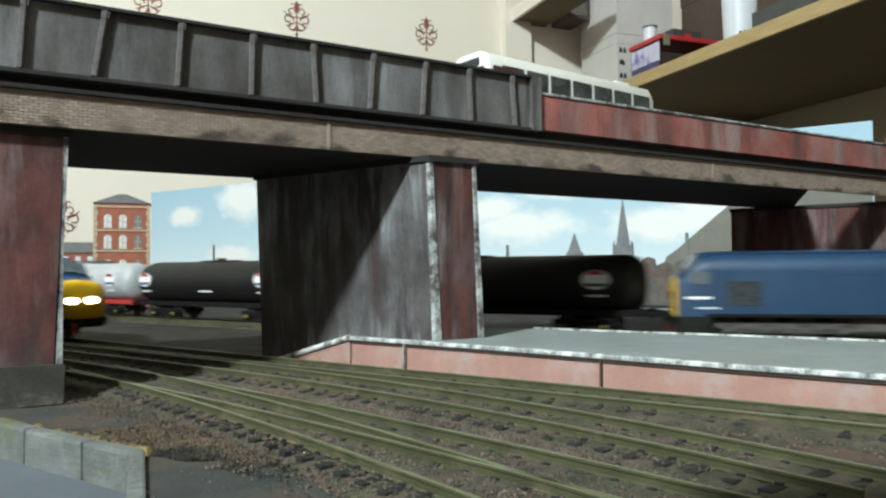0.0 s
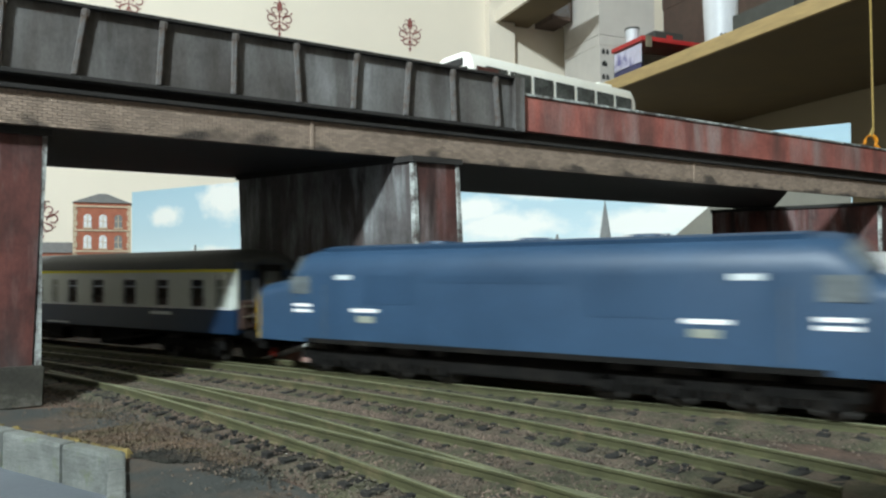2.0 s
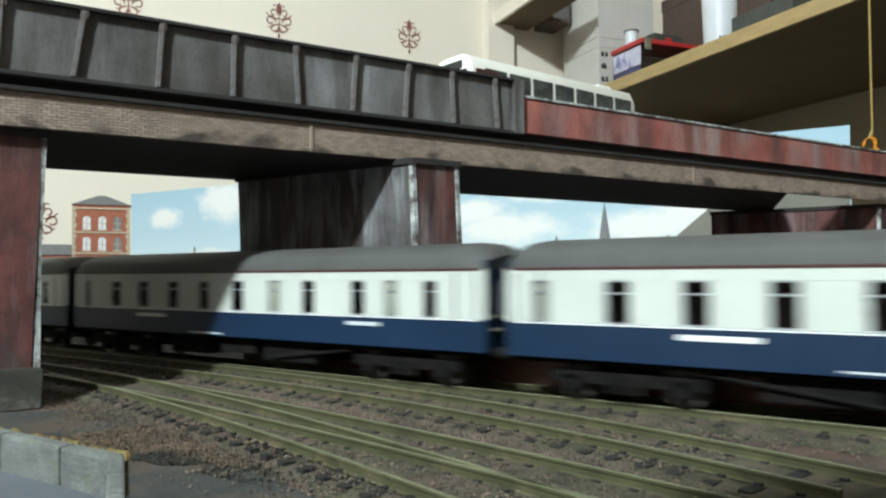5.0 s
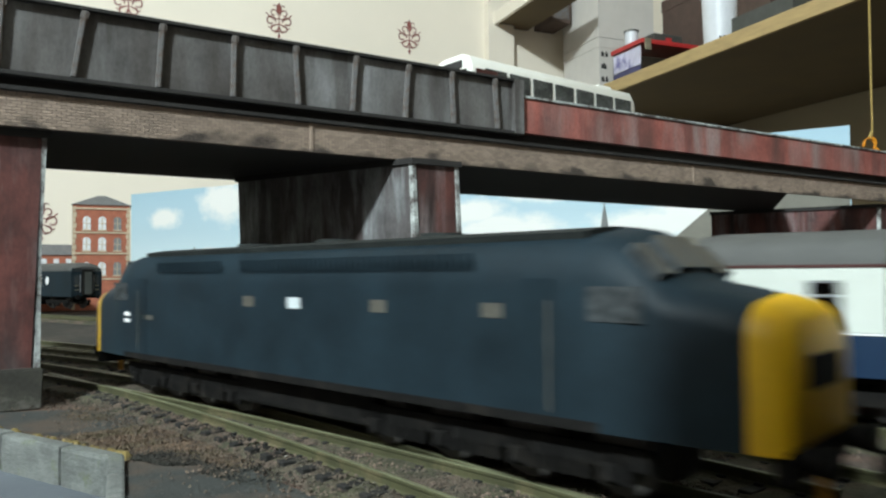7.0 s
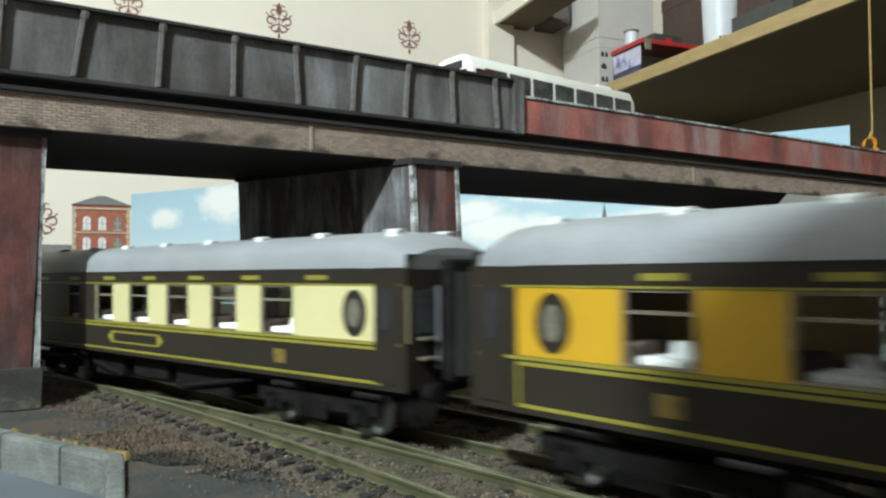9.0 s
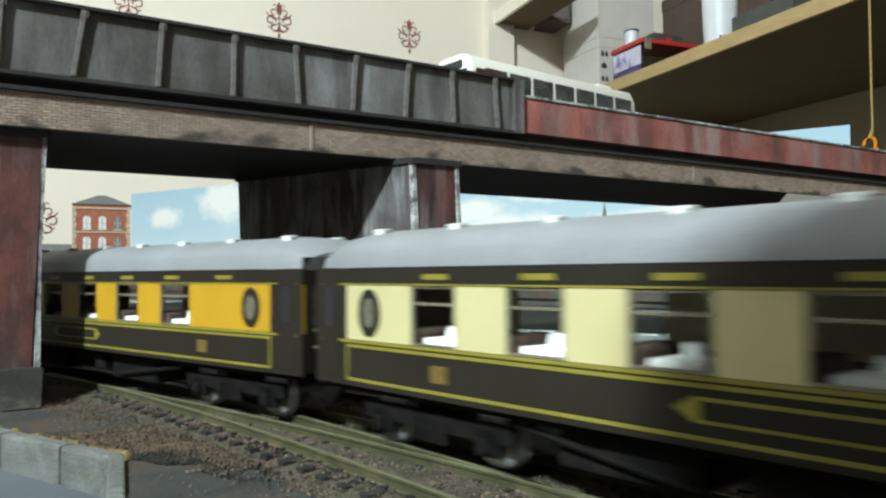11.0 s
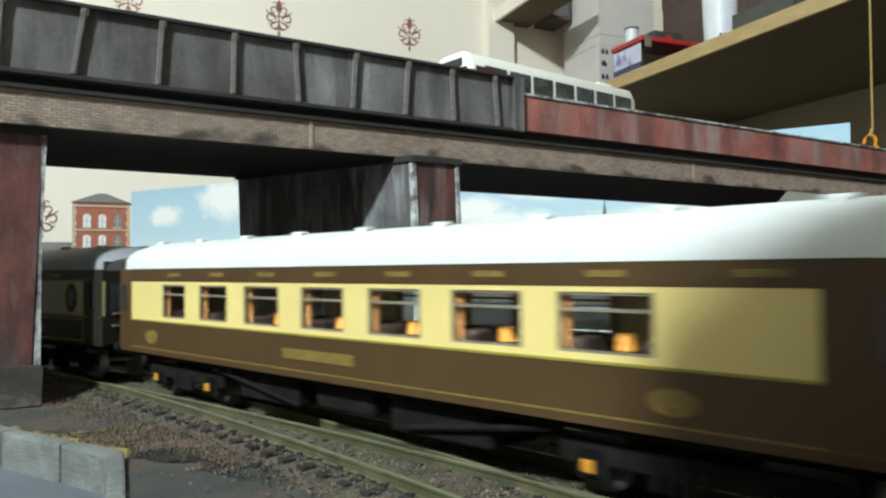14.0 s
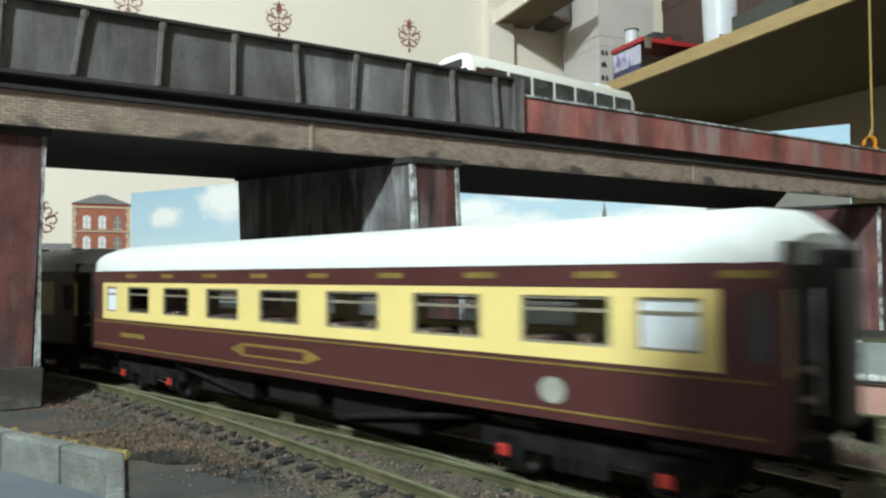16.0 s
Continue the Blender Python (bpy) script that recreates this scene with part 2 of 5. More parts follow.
A0, A_DIR = (-37, 311.6), (0.806, -0.592)
TRACK_A = Path([(A0[0] + A_DIR[0] * k, A0[1] + A_DIR[1] * k) for k in (-600, -300, 0, 300, 500)], before=(0, 450, -1), after=(0, 760, 1))
TRACK_B = Path([(-420, 510), (-300, 438), (-200, 363), (-116, 292), (-76, 257), (-40, 222), (-5.5, 189), (16, 167), (29, 153), (51, 131), (90, 88), (140, 25), (190, -50)], before=(150, 383, -1), after=(0, 420, 1))
TRACK_N = Path([(-300, 438), (-200, 361), (-86, 256.6), (-58.5, 227.7), (-35.9, 200.5), (-18.6, 181), (-4.1, 160.3), (5.3, 149.7), (60, 70), (110, 0), (170, -90)])
TRACK_M = Path([(-330, 500), (-200, 402), (-81, 314), (-32, 273), (24, 218), (50, 188), (67, 163), (100, 108), (140, 30)])
TRACK_F = Path([(-700, 1020), (-440, 826), (-280, 700), (-100, 565), (99, 455), (255, 425), (420, 420), (700, 430)], before=(0, 2000, -1), after=(0, 450, 1))

# ---- the room
ROOM = pose(-0.5757, 1.45, 0, 0, 0, 21.5)  # x along the papered wall, y through it
FLOOR_Z, CEIL_Z = -800, 1750


def room_panel(name, x0, x1, y0, y1, z0, z1, material, label, category="wall"):
    return place(tagged(part(name, Box(x0, x1, y0, y1, z0, z1), material), label, category, kind="structure"), ROOM)


wall_north = room_panel("wall_north", -1900, 1470, 0, 100, FLOOR_Z, CEIL_Z, CREAM_WALL, "cream papered wall with small maroon scroll motifs")
room_panel("wall_east", 1470, 1570, -3600, 100, FLOOR_Z, CEIL_Z, BEIGE_WALL, "plain beige painted wall behind the shelves")
room_panel("wall_west", -2000, -1900, -3600, 100, FLOOR_Z, CEIL_Z, DIM_WALL, "plain dim brown wall")
room_panel("wall_south", -2000, 1570, -3700, -3600, FLOOR_Z, CEIL_Z, DIM_WALL, "plain dim brown wall behind the camera")
room_panel("ceiling", -2000, 1570, -3700, 100, CEIL_Z, CEIL_Z + 80, CEIL, "dull unseen ceiling, dark to limit bounced light", "ceiling")
room_panel("floor", -2000, 1570, -3700, 100, FLOOR_Z - 80, FLOOR_Z, CARPET, "brown carpeted floor", "floor")
room_panel("wall_pilaster", 770, 836, -24, 0, FLOOR_Z, CEIL_Z, CREAM_WALL, "narrow cream boxed-in upright beside the shelves", "wall")


def motif_mesh():
    """A small scrolled fleuron, 66 mm high, flat on the paper."""
    bm = bmesh.new()

    def stroke(pts, w0):
        for (ax, az), (bx, bz) in zip(pts, pts[1:]):
            h = math.hypot(bx - ax, bz - az) or 1
            w = w0 * 0.62
            nx, nz = -(bz - az) / h * w / 2, (bx - ax) / h * w / 2
            ex, ez = (bx - ax) / h * w * 0.3, (bz - az) / h * w * 0.3
            plate(bm, [(ax + nx - ex, az + nz - ez), (ax - nx - ex, az - nz - ez), (bx - nx + ex, bz - nz + ez), (bx + nx + ex, bz + nz + ez)], -0.8, 0)

    def curl(cx, cz, r, a0, a1, w, shrink=0.45, n=12):
        stroke([(cx + r * (1 - shrink * i / n) * math.cos(radians(a0 + (a1 - a0) * i / n)),
                 cz + r * (1 - shrink * i / n) * math.sin(radians(a0 + (a1 - a0) * i / n))) for i in range(n + 1)], w)

    plate(bm, [(0, 33), (3.6, 26), (4.6, 21), (2.4, 15), (0, 12), (-2.4, 15), (-4.6, 21), (-3.6, 26)], -0.8, 0)
    stroke([(0, 14), (0, -26)], 2.6)
    plate(bm, [(0, -33), (2.6, -27), (0, -22), (-2.6, -27)], -0.8, 0)
    for s in (1, -1):
        def side(cx, cz, r, a0, a1, w, shrink=0.45):
            if s > 0:
                curl(cx, cz, r, a0, a1, w, shrink)
            else:
                curl(-cx, cz, r, 180 - a0, 180 - a1, w, shrink)
        side(9.5, 13, 7, 200, -100, 2.6)
        side(15, -1, 9, 190, -130, 3.0)
        side(9, -13, 7.5, 170, 480, 2.6)
        side(7.5, 24, 4.5, 230, 20, 2.0)
        stroke([(0, 4), (s * 9, 2), (s * 17, 6), (s * 23, 12)], 2.4)
        stroke([(0, -6), (s * 8, -8), (s * 15, -14), (s * 19, -12)], 2.2)
        stroke([(0, -18), (s * 6, -21), (s * 9, -18)], 2.0)
    return fixed(bm)


MOTIF = part("motif", motif_mesh(), STENCIL, wall_north, "maroon printed scroll motif")
MOTIF.location, MOTIF.scale = (0, -0.0006, 0.572), (1.15, 1, 1.2)
for row, z in ((0, 0.572), (1, 0.143), (1, 0.997)):
    for k in range(-5, 3):
        x = 0.291 * k + (-0.1455 if row else 0)
        if x < 0.72 and not (row == 0 and k == 0):
            o = new("motif", MOTIF.data)
            o.parent, o.location, o.scale = wall_north, (x, -0.0006, z), (1.15, 1, 1.2)

# shelves on the east wall
shelf = empty("wall_shelf", "long varnished pine shelf board fixed along a beige wall", "shelf", m=ROOM)
part("board", Box(956, 1468, -2300, -2, 427.5, 446), SHELF_SHADE, shelf)
part("front_lipping", Box(949, 956, -2300, -2, 422, 447, 1.5), SHELF_WOOD, shelf, "yellowish pine lipping along the front edge")
soffit = empty("upper_shelf", "cream painted upper shelf board against the papered wall", "shelf", m=ROOM)
part("board", Box(792, 884, -262, -2, 622, 642, 1), SHELF_SHADE, soffit, "shelf board in a colour darkened for shade")
part("front_lipping", Box(784, 791.8, -262, -2, 618, 648, 1.5), CREAM_WALL, soffit, "cream painted front edge")


def in_room(x, y, z, rz=0):
    return ROOM @ pose(x, y, z, 0, 0, rz)


def carton(label, m, w, d, h, text_bars=True, material=None):
    """A closed cardboard carton with flaps and taped seam; its front-left bottom edge is the origin, front towards -y."""
    c = empty("storage_carton", label, "box", "cartons on the shelf", m=m)
    part("carton_body", Box(0, w, 0, d, 0, h - 3, 1.0), material or CARD_WHITE, c)
    part("lid", Box(-1.2, w + 1.2, -1.2, d + 1.2, h - 22, h, 1.2), material or CARD_WHITE, c)
    if text_bars:
        for i, (z, marks) in enumerate(((h * 0.68, ((6, 8), (17, 7))), (h * 0.45, ((6, 14),)), (h * 0.2, ((6, 8), (17, 7))))):
            bm = bmesh.new()
            for x, wd in marks:
                plate(bm, [(x, z - 4), (x + wd, z - 5), (x + wd, z + 4), (x, z + 5)], -0.5, 0)
                box(bm, x + wd * 0.3, x + wd * 0.7, -0.6, 0, z + 4, z + 8)
            part("marker_writing", fixed(bm), INK, c, "illegible black handwriting")
    return c


carton("white cardboard carton with black handwriting on a pine shelf", in_room(0.966, -0.178, 0.4462), 150, 145, 118)
carton("plain white cardboard carton stacked on another carton", in_room(0.964, -0.180, 0.5645), 152, 146, 140, False)
speaker = empty("wooden_box", "small dark brown wooden box fixed to the wall", "box", m=in_room(0.90, -0.026, 0.4952))
part("box_body", Box(0, 54, -60, 20, 126, 230, 1.5), CARD_BROWN, speaker)
part("front_panel", Box(6, 48, -61.5, -60.1, 134, 222, 0.5), RUST, speaker)
crate = empty("plastic_crate", "clear plastic storage crate with a red lid on a pine shelf", "storage box", m=in_room(0.968, -0.327, 0.4462))
CLEAR = clear("clear_crate_plastic", (0.85, 0.86, 0.84), 0.12)
bm = bmesh.new()
for b4 in ((0, 160, 0, 100, 0, 2), (0, 160, 0, 2, 2, 62), (0, 160, 98, 100, 2, 62), (0, 2, 2, 98, 2, 62), (158, 160, 2, 98, 2, 62)):
    box(bm, *b4)
part("tub", bm, CLEAR, crate)
part("lid", Box(-4, 164, -4, 104, 62, 72, 2.5), RED_PLASTIC, crate, "bright red snap-on lid")
part("clip", Box(3, 18, -7, -3.5, 48, 72, 1), STEEL_DULL, crate, "brass-coloured clip")
part("side_label", Box(-1.5, -0.2, 4, 96, 20, 58), PRINT_BLUE, crate, "lilac and white printed label")
part("label_band", Box(-1.6, -0.2, 4, 96, 4, 18), NAVY_PRINT, crate, "navy label band")
part("contents", Box(8, 150, 8, 92, 2.2, 40, 4), CARD_BROWN, crate, "brown things inside")
for nm, lab, mt, b6, ps in (("black_case", "black plastic case lying on a red crate lid", GREY_PLASTIC, (0, 75, 0, 60, 0, 26), (1.02, -0.30, 0.5185)),
                            ("grey_roll", "pale grey roll standing on a red crate lid", TUB, None, (0.985, -0.27, 0.5185))):
    t_ = empty(nm, lab, "clutter", m=in_room(*ps))
    if b6:
        part("case_body", Box(*b6, 3), mt, t_)
        part("catch", Box(30, 45, -2, -0.2, 8, 18, 0.6), RED_PLASTIC, t_, "red catch")
    else:
        part("roll_core", cyl(bmesh.new(), (0, 0, 0), (0, 0, 30), 14, 14, 24), mt, t_, smooth=True)
        part("rim", cyl(bmesh.new(), (0, 0, 30), (0, 0, 33), 15.5, 15.5, 24), GREY_PLASTIC, t_, smooth=True)
dark_box = empty("storage_carton", "dark brown cardboard carton standing behind a red-lidded crate", "box", "cartons on the shelf", m=in_room(1.135, -0.50, 0.4462))
part("carton_body", Box(0, 230, 0, 312, 0, 215, 1.5), CARD_BROWN, dark_box)
part("lid", Box(-1.5, 231.5, -1.5, 313.5, 190, 217, 1.5), CARD_BROWN, dark_box)
tub = empty("plastic_tub", "white plastic tub with three dark dots on a shelf", "tub", m=in_room(1.002, -0.508, 0.4462))
part("tub_body", cyl(bmesh.new(), (0, 0, 0), (0, 0, 118), 28, 32, 32), TUB, tub, smooth=True)
part("lid", cyl(bmesh.new(), (0, 0, 118), (0, 0, 128), 34, 33, 32), TUB, tub, smooth=True)
for k in range(3):
    a = radians(228 + 13 * k)
    part("dot", cyl(bmesh.new(), (28.4 * math.cos(a), 28.4 * math.sin(a), 16), (29.8 * math.cos(a), 29.8 * math.sin(a), 16), 2.4, 2.4, 12), INK, tub)
tray = empty("plastic_tray", "dark grey plastic tray of oddments on a shelf", "tray", m=in_room(0.97, -0.70, 0.4462))
bm = bmesh.new()
for b4 in ((0, 150, 0, 130, 0, 3), (0, 150, 0, 4, 3, 34), (0, 150, 126, 130, 3, 34), (0, 4, 4, 126, 3, 34), (146, 150, 4, 126, 3, 34)):
    box(bm, *b4)
part("tray_body", bm, GREY_PLASTIC, tray)
part("rim", Box(-3, 153, -3, 1, 34, 38, 1), GREY_PLASTIC, tray)
part("contents", Box(10, 140, 12, 118, 3.2, 30, 4), PRINT_BLUE, tray, "pale packets")

# cord with an orange hook
cord = empty("pull_cord", "ochre cord hanging down with an orange plastic hook", "cord", m=pose(0.611, 1.0, 0.205))
part("string", cyl(bmesh.new(), (0, 0, 22), (2, 0, 1200), 1.5, 1.5, 8), CORD, cord, smooth=True)
bm = bmesh.new()
hook = [(8 * math.cos(radians(a)) - 4 + (10 if a < 0 else 0) * 0, 8 * math.sin(radians(a)) + 8) for a in range(200, -60, -20)] + [(14, -10), (22, -18), (34, -22)]
loft(bm, [[(x + 3 * math.cos(k) * 0.7, 3 * math.sin(k), z + 3 * math.cos(k) * 0.7) for k in np.linspace(0, 2 * math.pi, 10, endpoint=False)] for x, z in hook])
part("hook", fixed(bm), ORANGE, cord, "orange plastic hook", smooth=True)
part("knot", cyl(bmesh.new(), (-4, 0, 14), (0, 0, 26), 3.2, 2, 10), CORD, cord, smooth=True)

# ---- the layout's table top
ground_out = [(-1300, -1420), (1200, -1420), (1200, 450), (900, 760), (520, 1260), (-1000, 1225), (-1300, 1100)]
sunk = [(-75.2, 183), (-134, 223), (-330, 223), (-330, 40), (-26, 40), (-49.5, 120)]
bm = bmesh.new()
for loop in (ground_out, sunk):
    vs = [bm.verts.new((x, y, -5)) for x, y in loop]
    for a, b in zip(vs, vs[1:] + vs[:1]):
        bm.edges.new((a, b))
bmesh.ops.triangle_fill(bm, edges=bm.edges[:], use_beauty=True)
ext = bmesh.ops.extrude_face_region(bm, geom=bm.faces[:])
bmesh.ops.translate(bm, verts=[v for v in ext["geom"] if isinstance(v, bmesh.types.BMVert)], vec=(0, 0, -9))
ground = tagged(part("ground", fixed(bm), BALLAST), "brown and grey ballasted model railway ground", "ground", kind="structure")
road = tagged(part("road", Box(-340, -20, 30, 230, -18, -13.2), ROADWAY), "pale blue-grey sunken model roadway", "road", kind="structure")
yard = bmesh.new()
prism(yard, [(-150, 246), (-118, 252), (-92, 243), (-84, 226), (-100, 212), (-129, 222.5)], -5.05, -4.3)
tagged(part("tarmac_patch", fixed(yard), TARMAC), "grey patch of worn model tarmac beside the pier", "paving", kind="structure")
yard = bmesh.new()
prism(yard, [(-71, 181), (-56, 187), (-40, 172), (-18, 146), (-6, 118), (10, 80), (-50, 80), (-55, 120)], -5.05, -4.4)
tagged(part("tarmac_strip", fixed(yard), TARMAC), "dark worn tarmac strip beside the track", "paving", kind="structure")

# sheet of darkened earth standing in for shade beyond the bridge
yard = bmesh.new()
prism(yard, [(-75, 382), (-600, 772), (-800, 1150), (500, 1180), (600, 500), (60, 402)], -5.05, -4.4)
tagged(part("yard_ground", fixed(yard), YARD), "goods yard earth beyond the bridge, its colour darkened for shade", "ground", kind="structure")

# kerb of cast stone blocks along the sunken road
kerb = empty("kerb_wall", "low wall of pale cast stone blocks with ochre moss", "kerb", kind="structure")
kdx, kdy = -59 / 71.3, 40 / 71.3
rk = random.Random(4)
for a, b in ((0.3, 20.6), (21.2, 49.6), (50.2, 83)):
    bm = bmesh.new()
    box(bm, a, b, -1.6 - rk.random() * 0.4, 3.0, -14.2, -3.3 + rk.random() * 0.5, 1.1)
    o = part("stone_block", bm, QUAY, kerb)
    o.matrix_basis = pose(-75.2 * MM, 183 * MM, 0, 0, 0, math.degrees(math.atan2(kdy, kdx))) @ pose(0, 0, 0, 0, 0, 0)
    o.scale = (1, -1, 1)
for k in range(4):
    bm = Box(-1.4, 2.2, -17 * k - 16.6, -17 * k - 0.4, -14.2, -3.4 + rk.random() * 0.4, 0.7)
    o = part("stone_block", bm, QUAY, kerb)
    o.matrix_basis = pose(-75.2 * MM, 183 * MM, 0, 0, 0, 22)
bm = bmesh.new()
for k in range(60):
    a = rk.random() * 76
    r = 0.5 + rk.random() * 0.9
    x, y = -75.2 + kdx * a + 0.56 * (3 + rk.random()), 183 + kdy * a + 0.83 * (3 + rk.random())
    cyl(bm, (x, y, -5), (x, y, -3.6 + rk.random() * 0.5), r * 1.6, r * 0.6, 6)
tagged(part("moss", fixed(bm), MOSS, None), "ochre moss growing behind the kerb stones", "moss", kind="stuff")

# ---- bridge; x along it, y across towards the back
BRIDGE = pose(-0.129, 0.256, 0, 0, 0, 31)
SKEW = -0.45
bridge = empty("road_bridge", "weathered grey and red girder road bridge on skewed piers", "bridge", m=BRIDGE)
part("soffit_slab", fixed(prism(bmesh.new(), [(-420, 1.2), (424, 1.2), (561, 106), (-420, 106)], 90.2, 109.6)), BRIDGE_BLACK, bridge, "near-black deck slab")
part("back_girder", Box(-420, 560, 106, 109, 91, 112, 0.4), BRIDGE_BLACK, bridge)
# rear parapet is out of sight; its left run is raised to cast shade
part("unseen_back_parapet", Box(-420, 204, 106, 109, 112.2, 152, 0.5), WALL_RED, bridge)
part("unseen_back_parapet", Box(204.2, 560, 106, 109, 112.2, 132, 0.5), WALL_RED, bridge)
part("string_course", Box(-420, 720, -2.2, 1.4, 102, 103.6, 0.3), BRIDGE_BLACK, bridge)
# recess below the girder overhang, blackened in place of its shade
part("recess_band", Box(-420, 720, 0.6, 2, 103.6, 108), BRIDGE_BLACK, bridge)
part("brick_backing", Box(-420, 720, -0.4, 1.1, 90.0, 102), MORTAR, bridge)


def sooty_band(name, base):
    """Printed brick paper with blotches of soot that rise from its lower edge."""
    m = mat(name, base, 0.85, vary=0.2, size=0.02, grain=0.003, bump=0.05, islands=0.3)
    nt = m.node_tree
    b = nt.nodes["Principled BSDF"]
    col = b.inputs["Base Color"].links[0].from_socket
    tc, sep = nt.nodes.new("ShaderNodeTexCoord"), nt.nodes.new("ShaderNodeSeparateXYZ")
    nt.links.new(tc.outputs["Object"], sep.inputs[0])
    height = node(nt, "ShaderNodeMapRange", From_Min=0.090, From_Max=0.102, To_Min=0.24, To_Max=-0.16)
    nt.links.new(sep.outputs["Z"], height.inputs[0])
    add = nt.nodes.new("ShaderNodeMath")
    add.operation = "ADD"
    nt.links.new(height.outputs[0], add.inputs[0])
    nt.links.new(noise_of(nt, coords(nt, (1, 1, 1.6)), 48, 4, 0.5), add.inputs[1])
    soot = ramp(nt, add.outputs[0], [(0.66, (0, 0, 0)), (0.78, (0.9,) * 3)])
    nt.links.new(mix(nt, soot, col, (0.045, 0.037, 0.033)), b.inputs["Base Color"])
    return m


# courses of tiny bricks along the front band
verts, faces = [], []
rb = random.Random(11)
for c in range(11):
    z0 = 90.25 + c * 1.06
    x = -150 + (c % 2) * 1.5
    while x < 620:
        y0 = -0.62 - rb.random() * 0.16
        i = len(verts)
        verts += [(a * MM, b * MM, d * MM) for a in (x + 0.12, x + 2.85) for b in (y0, -0.4) for d in (z0, z0 + 0.92)]
        faces += [(i, i + 1, i + 5, i + 4), (i, i + 4, i + 6, i + 2), (i + 1, i + 3, i + 7, i + 5), (i, i + 2, i + 3, i + 1), (i + 4, i + 5, i + 7, i + 6)]
        x += 3.0
me = bpy.data.meshes.new("brickwork")
me.from_pydata(verts, [], faces)
BRICK_BAND = sooty_band("sooty_buff_brick_courses", (0.37, 0.285, 0.225))
me.materials.append(BRICK_BAND)
o = new("brickwork", me)
o.parent = bridge
tagged(o, "printed buff brickwork with soot smears", kind="stuff")
for x in (95, 330):
    part("joint_strip", Box(x, x + 1.6, -1.1, -0.2, 90, 102, 0.2), BRICK_BAND, bridge)
# grey plate girder
part("web_plate", Box(-420, 201, -2.2, 0.4, 108, 132), GREY_IRON, bridge, "streaky grey painted steel web")
part("top_flange", Box(-420, 202.5, -4.4, 2.0, 132, 133.4, 0.3), BRIDGE_BLACK, bridge, "black top flange")
part("bottom_flange", Box(-420, 202.5, -4.2, 1.4, 106.6, 108.2, 0.25), BRIDGE_BLACK, bridge)
rib_mesh = None
# where each stiffener's head and foot stand along the girder: they were set by hand and lean a little
for head, foot in ((-65, -65), (-40, -40), (-13.5, -14.8), (11.3, 7.9), (37.1, 35.7), (63.6, 63.1), (88.2, 89.6), (115.1, 113.5), (140.4, 138.8), (163.1, 164.1), (187.2, 189.0)):
    if rib_mesh is None:
        bm = bmesh.new()
        box(bm, -1.1, 1.1, -4.0, -2.1, 108.3, 131.9, 0.25)
        box(bm, -0.4, 0.4, -4.5, -4.0, 108.3, 131.9, 0.1)
        box(bm, -1.3, 1.3, -4.2, -2.1, 129.2, 131.9, 0.2)
        o = part("stiffener", bm, RUST, bridge, "rust-edged vertical stiffener")
        rib_mesh = o.data
    else:
        o = new("stiffener", rib_mesh)
        o.parent = bridge
        o["label"] = "rust-edged vertical stiffener"
    o.matrix_basis = pose((head + foot) / 2 * MM, 0, 0.120, 0, math.degrees(math.atan((head - foot) / 23)), 0) @ pose(0, 0, -0.120)
part("end_post", Box(198, 204, -4.6, 1, 106.8, 133.2, 0.5), GREY_IRON, bridge)
# red parapet
part("red_parapet", Box(204, 720, -2.4, 1.0, 108, 125, 0.3), WALL_RED, bridge, "streaky red painted parapet wall")
part("coping", Box(204, 720, -3.2, 1.6, 125, 126.4, 0.4), CHIP_WHITE, bridge, "chipped grey coping")
part("deck_road", fixed(prism(bmesh.new(), [(-420, 2.2), (425, 2.2), (560, 105.8), (-420, 105.8)], 109.7, 113.6)), TARMAC, bridge)


def pier(head, foot, plinth=None, side=None, y0=4.0, depth=112, zt=90.0):
    """A skewed pier with red end, grey streaked sides and pale chipped corners; head and foot are its left and right edges at top and bottom, for it leans a little."""
    zb = -5.0

    def block(grow0, grow1, ya, yb, z0, z1):
        rings = []
        for z in (z0, z1):
            f = (z - zb) / (90 - zb)
            a, b = (foot[k] + (head[k] - foot[k]) * f for k in (0, 1))
            a, b = a + grow0, b + grow1
            rings.append([(a + SKEW * ya, ya, z), (b + SKEW * ya, ya, z), (b + SKEW * yb, yb, z), (a + SKEW * yb, yb, z)])
        return fixed(loft(bmesh.new(), rings))

    wide = head[1] - head[0]
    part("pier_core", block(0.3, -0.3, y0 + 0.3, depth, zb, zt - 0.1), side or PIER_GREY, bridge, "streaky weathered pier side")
    part("pier_face", block(1.0, -1.0, y0 - 0.4, y0 + 0.28, zb, zt - 2), PIER_RED, bridge, "streaky dark red pier end")
    for a, b in ((0, 1.5 - wide), (wide - 1.5, 0)):
        part("corner_strip", block(a, b, y0 - 1.0, y0 + 1.0, zb, zt - 2.5), CHIP_WHITE, bridge, "chipped pale corner strip")
    part("pier_cap", block(-1.0, 1.0, y0 - 1.8, depth + 0.5, zt - 2.5, zt + 0.1), BRIDGE_BLACK, bridge)
    if plinth is not None:
        bm = block(-2.2, plinth, y0 - 2.6, depth + 1, -5, 9)
        bmesh.ops.bevel(bm, geom=bm.edges[:], offset=0.6, segments=2, affect="EDGES")
        part("plinth", fixed(bm), PLINTH, bridge, "mossy concrete plinth")


pier((-175, 1.9), (-175, -1.6), plinth=2.0)
pier((135.7, 159.4), (138.9, 164.2), y0=-7.0, depth=93)
# third pier's side takes the darker red paint to stand in for shade
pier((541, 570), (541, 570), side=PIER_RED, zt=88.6)

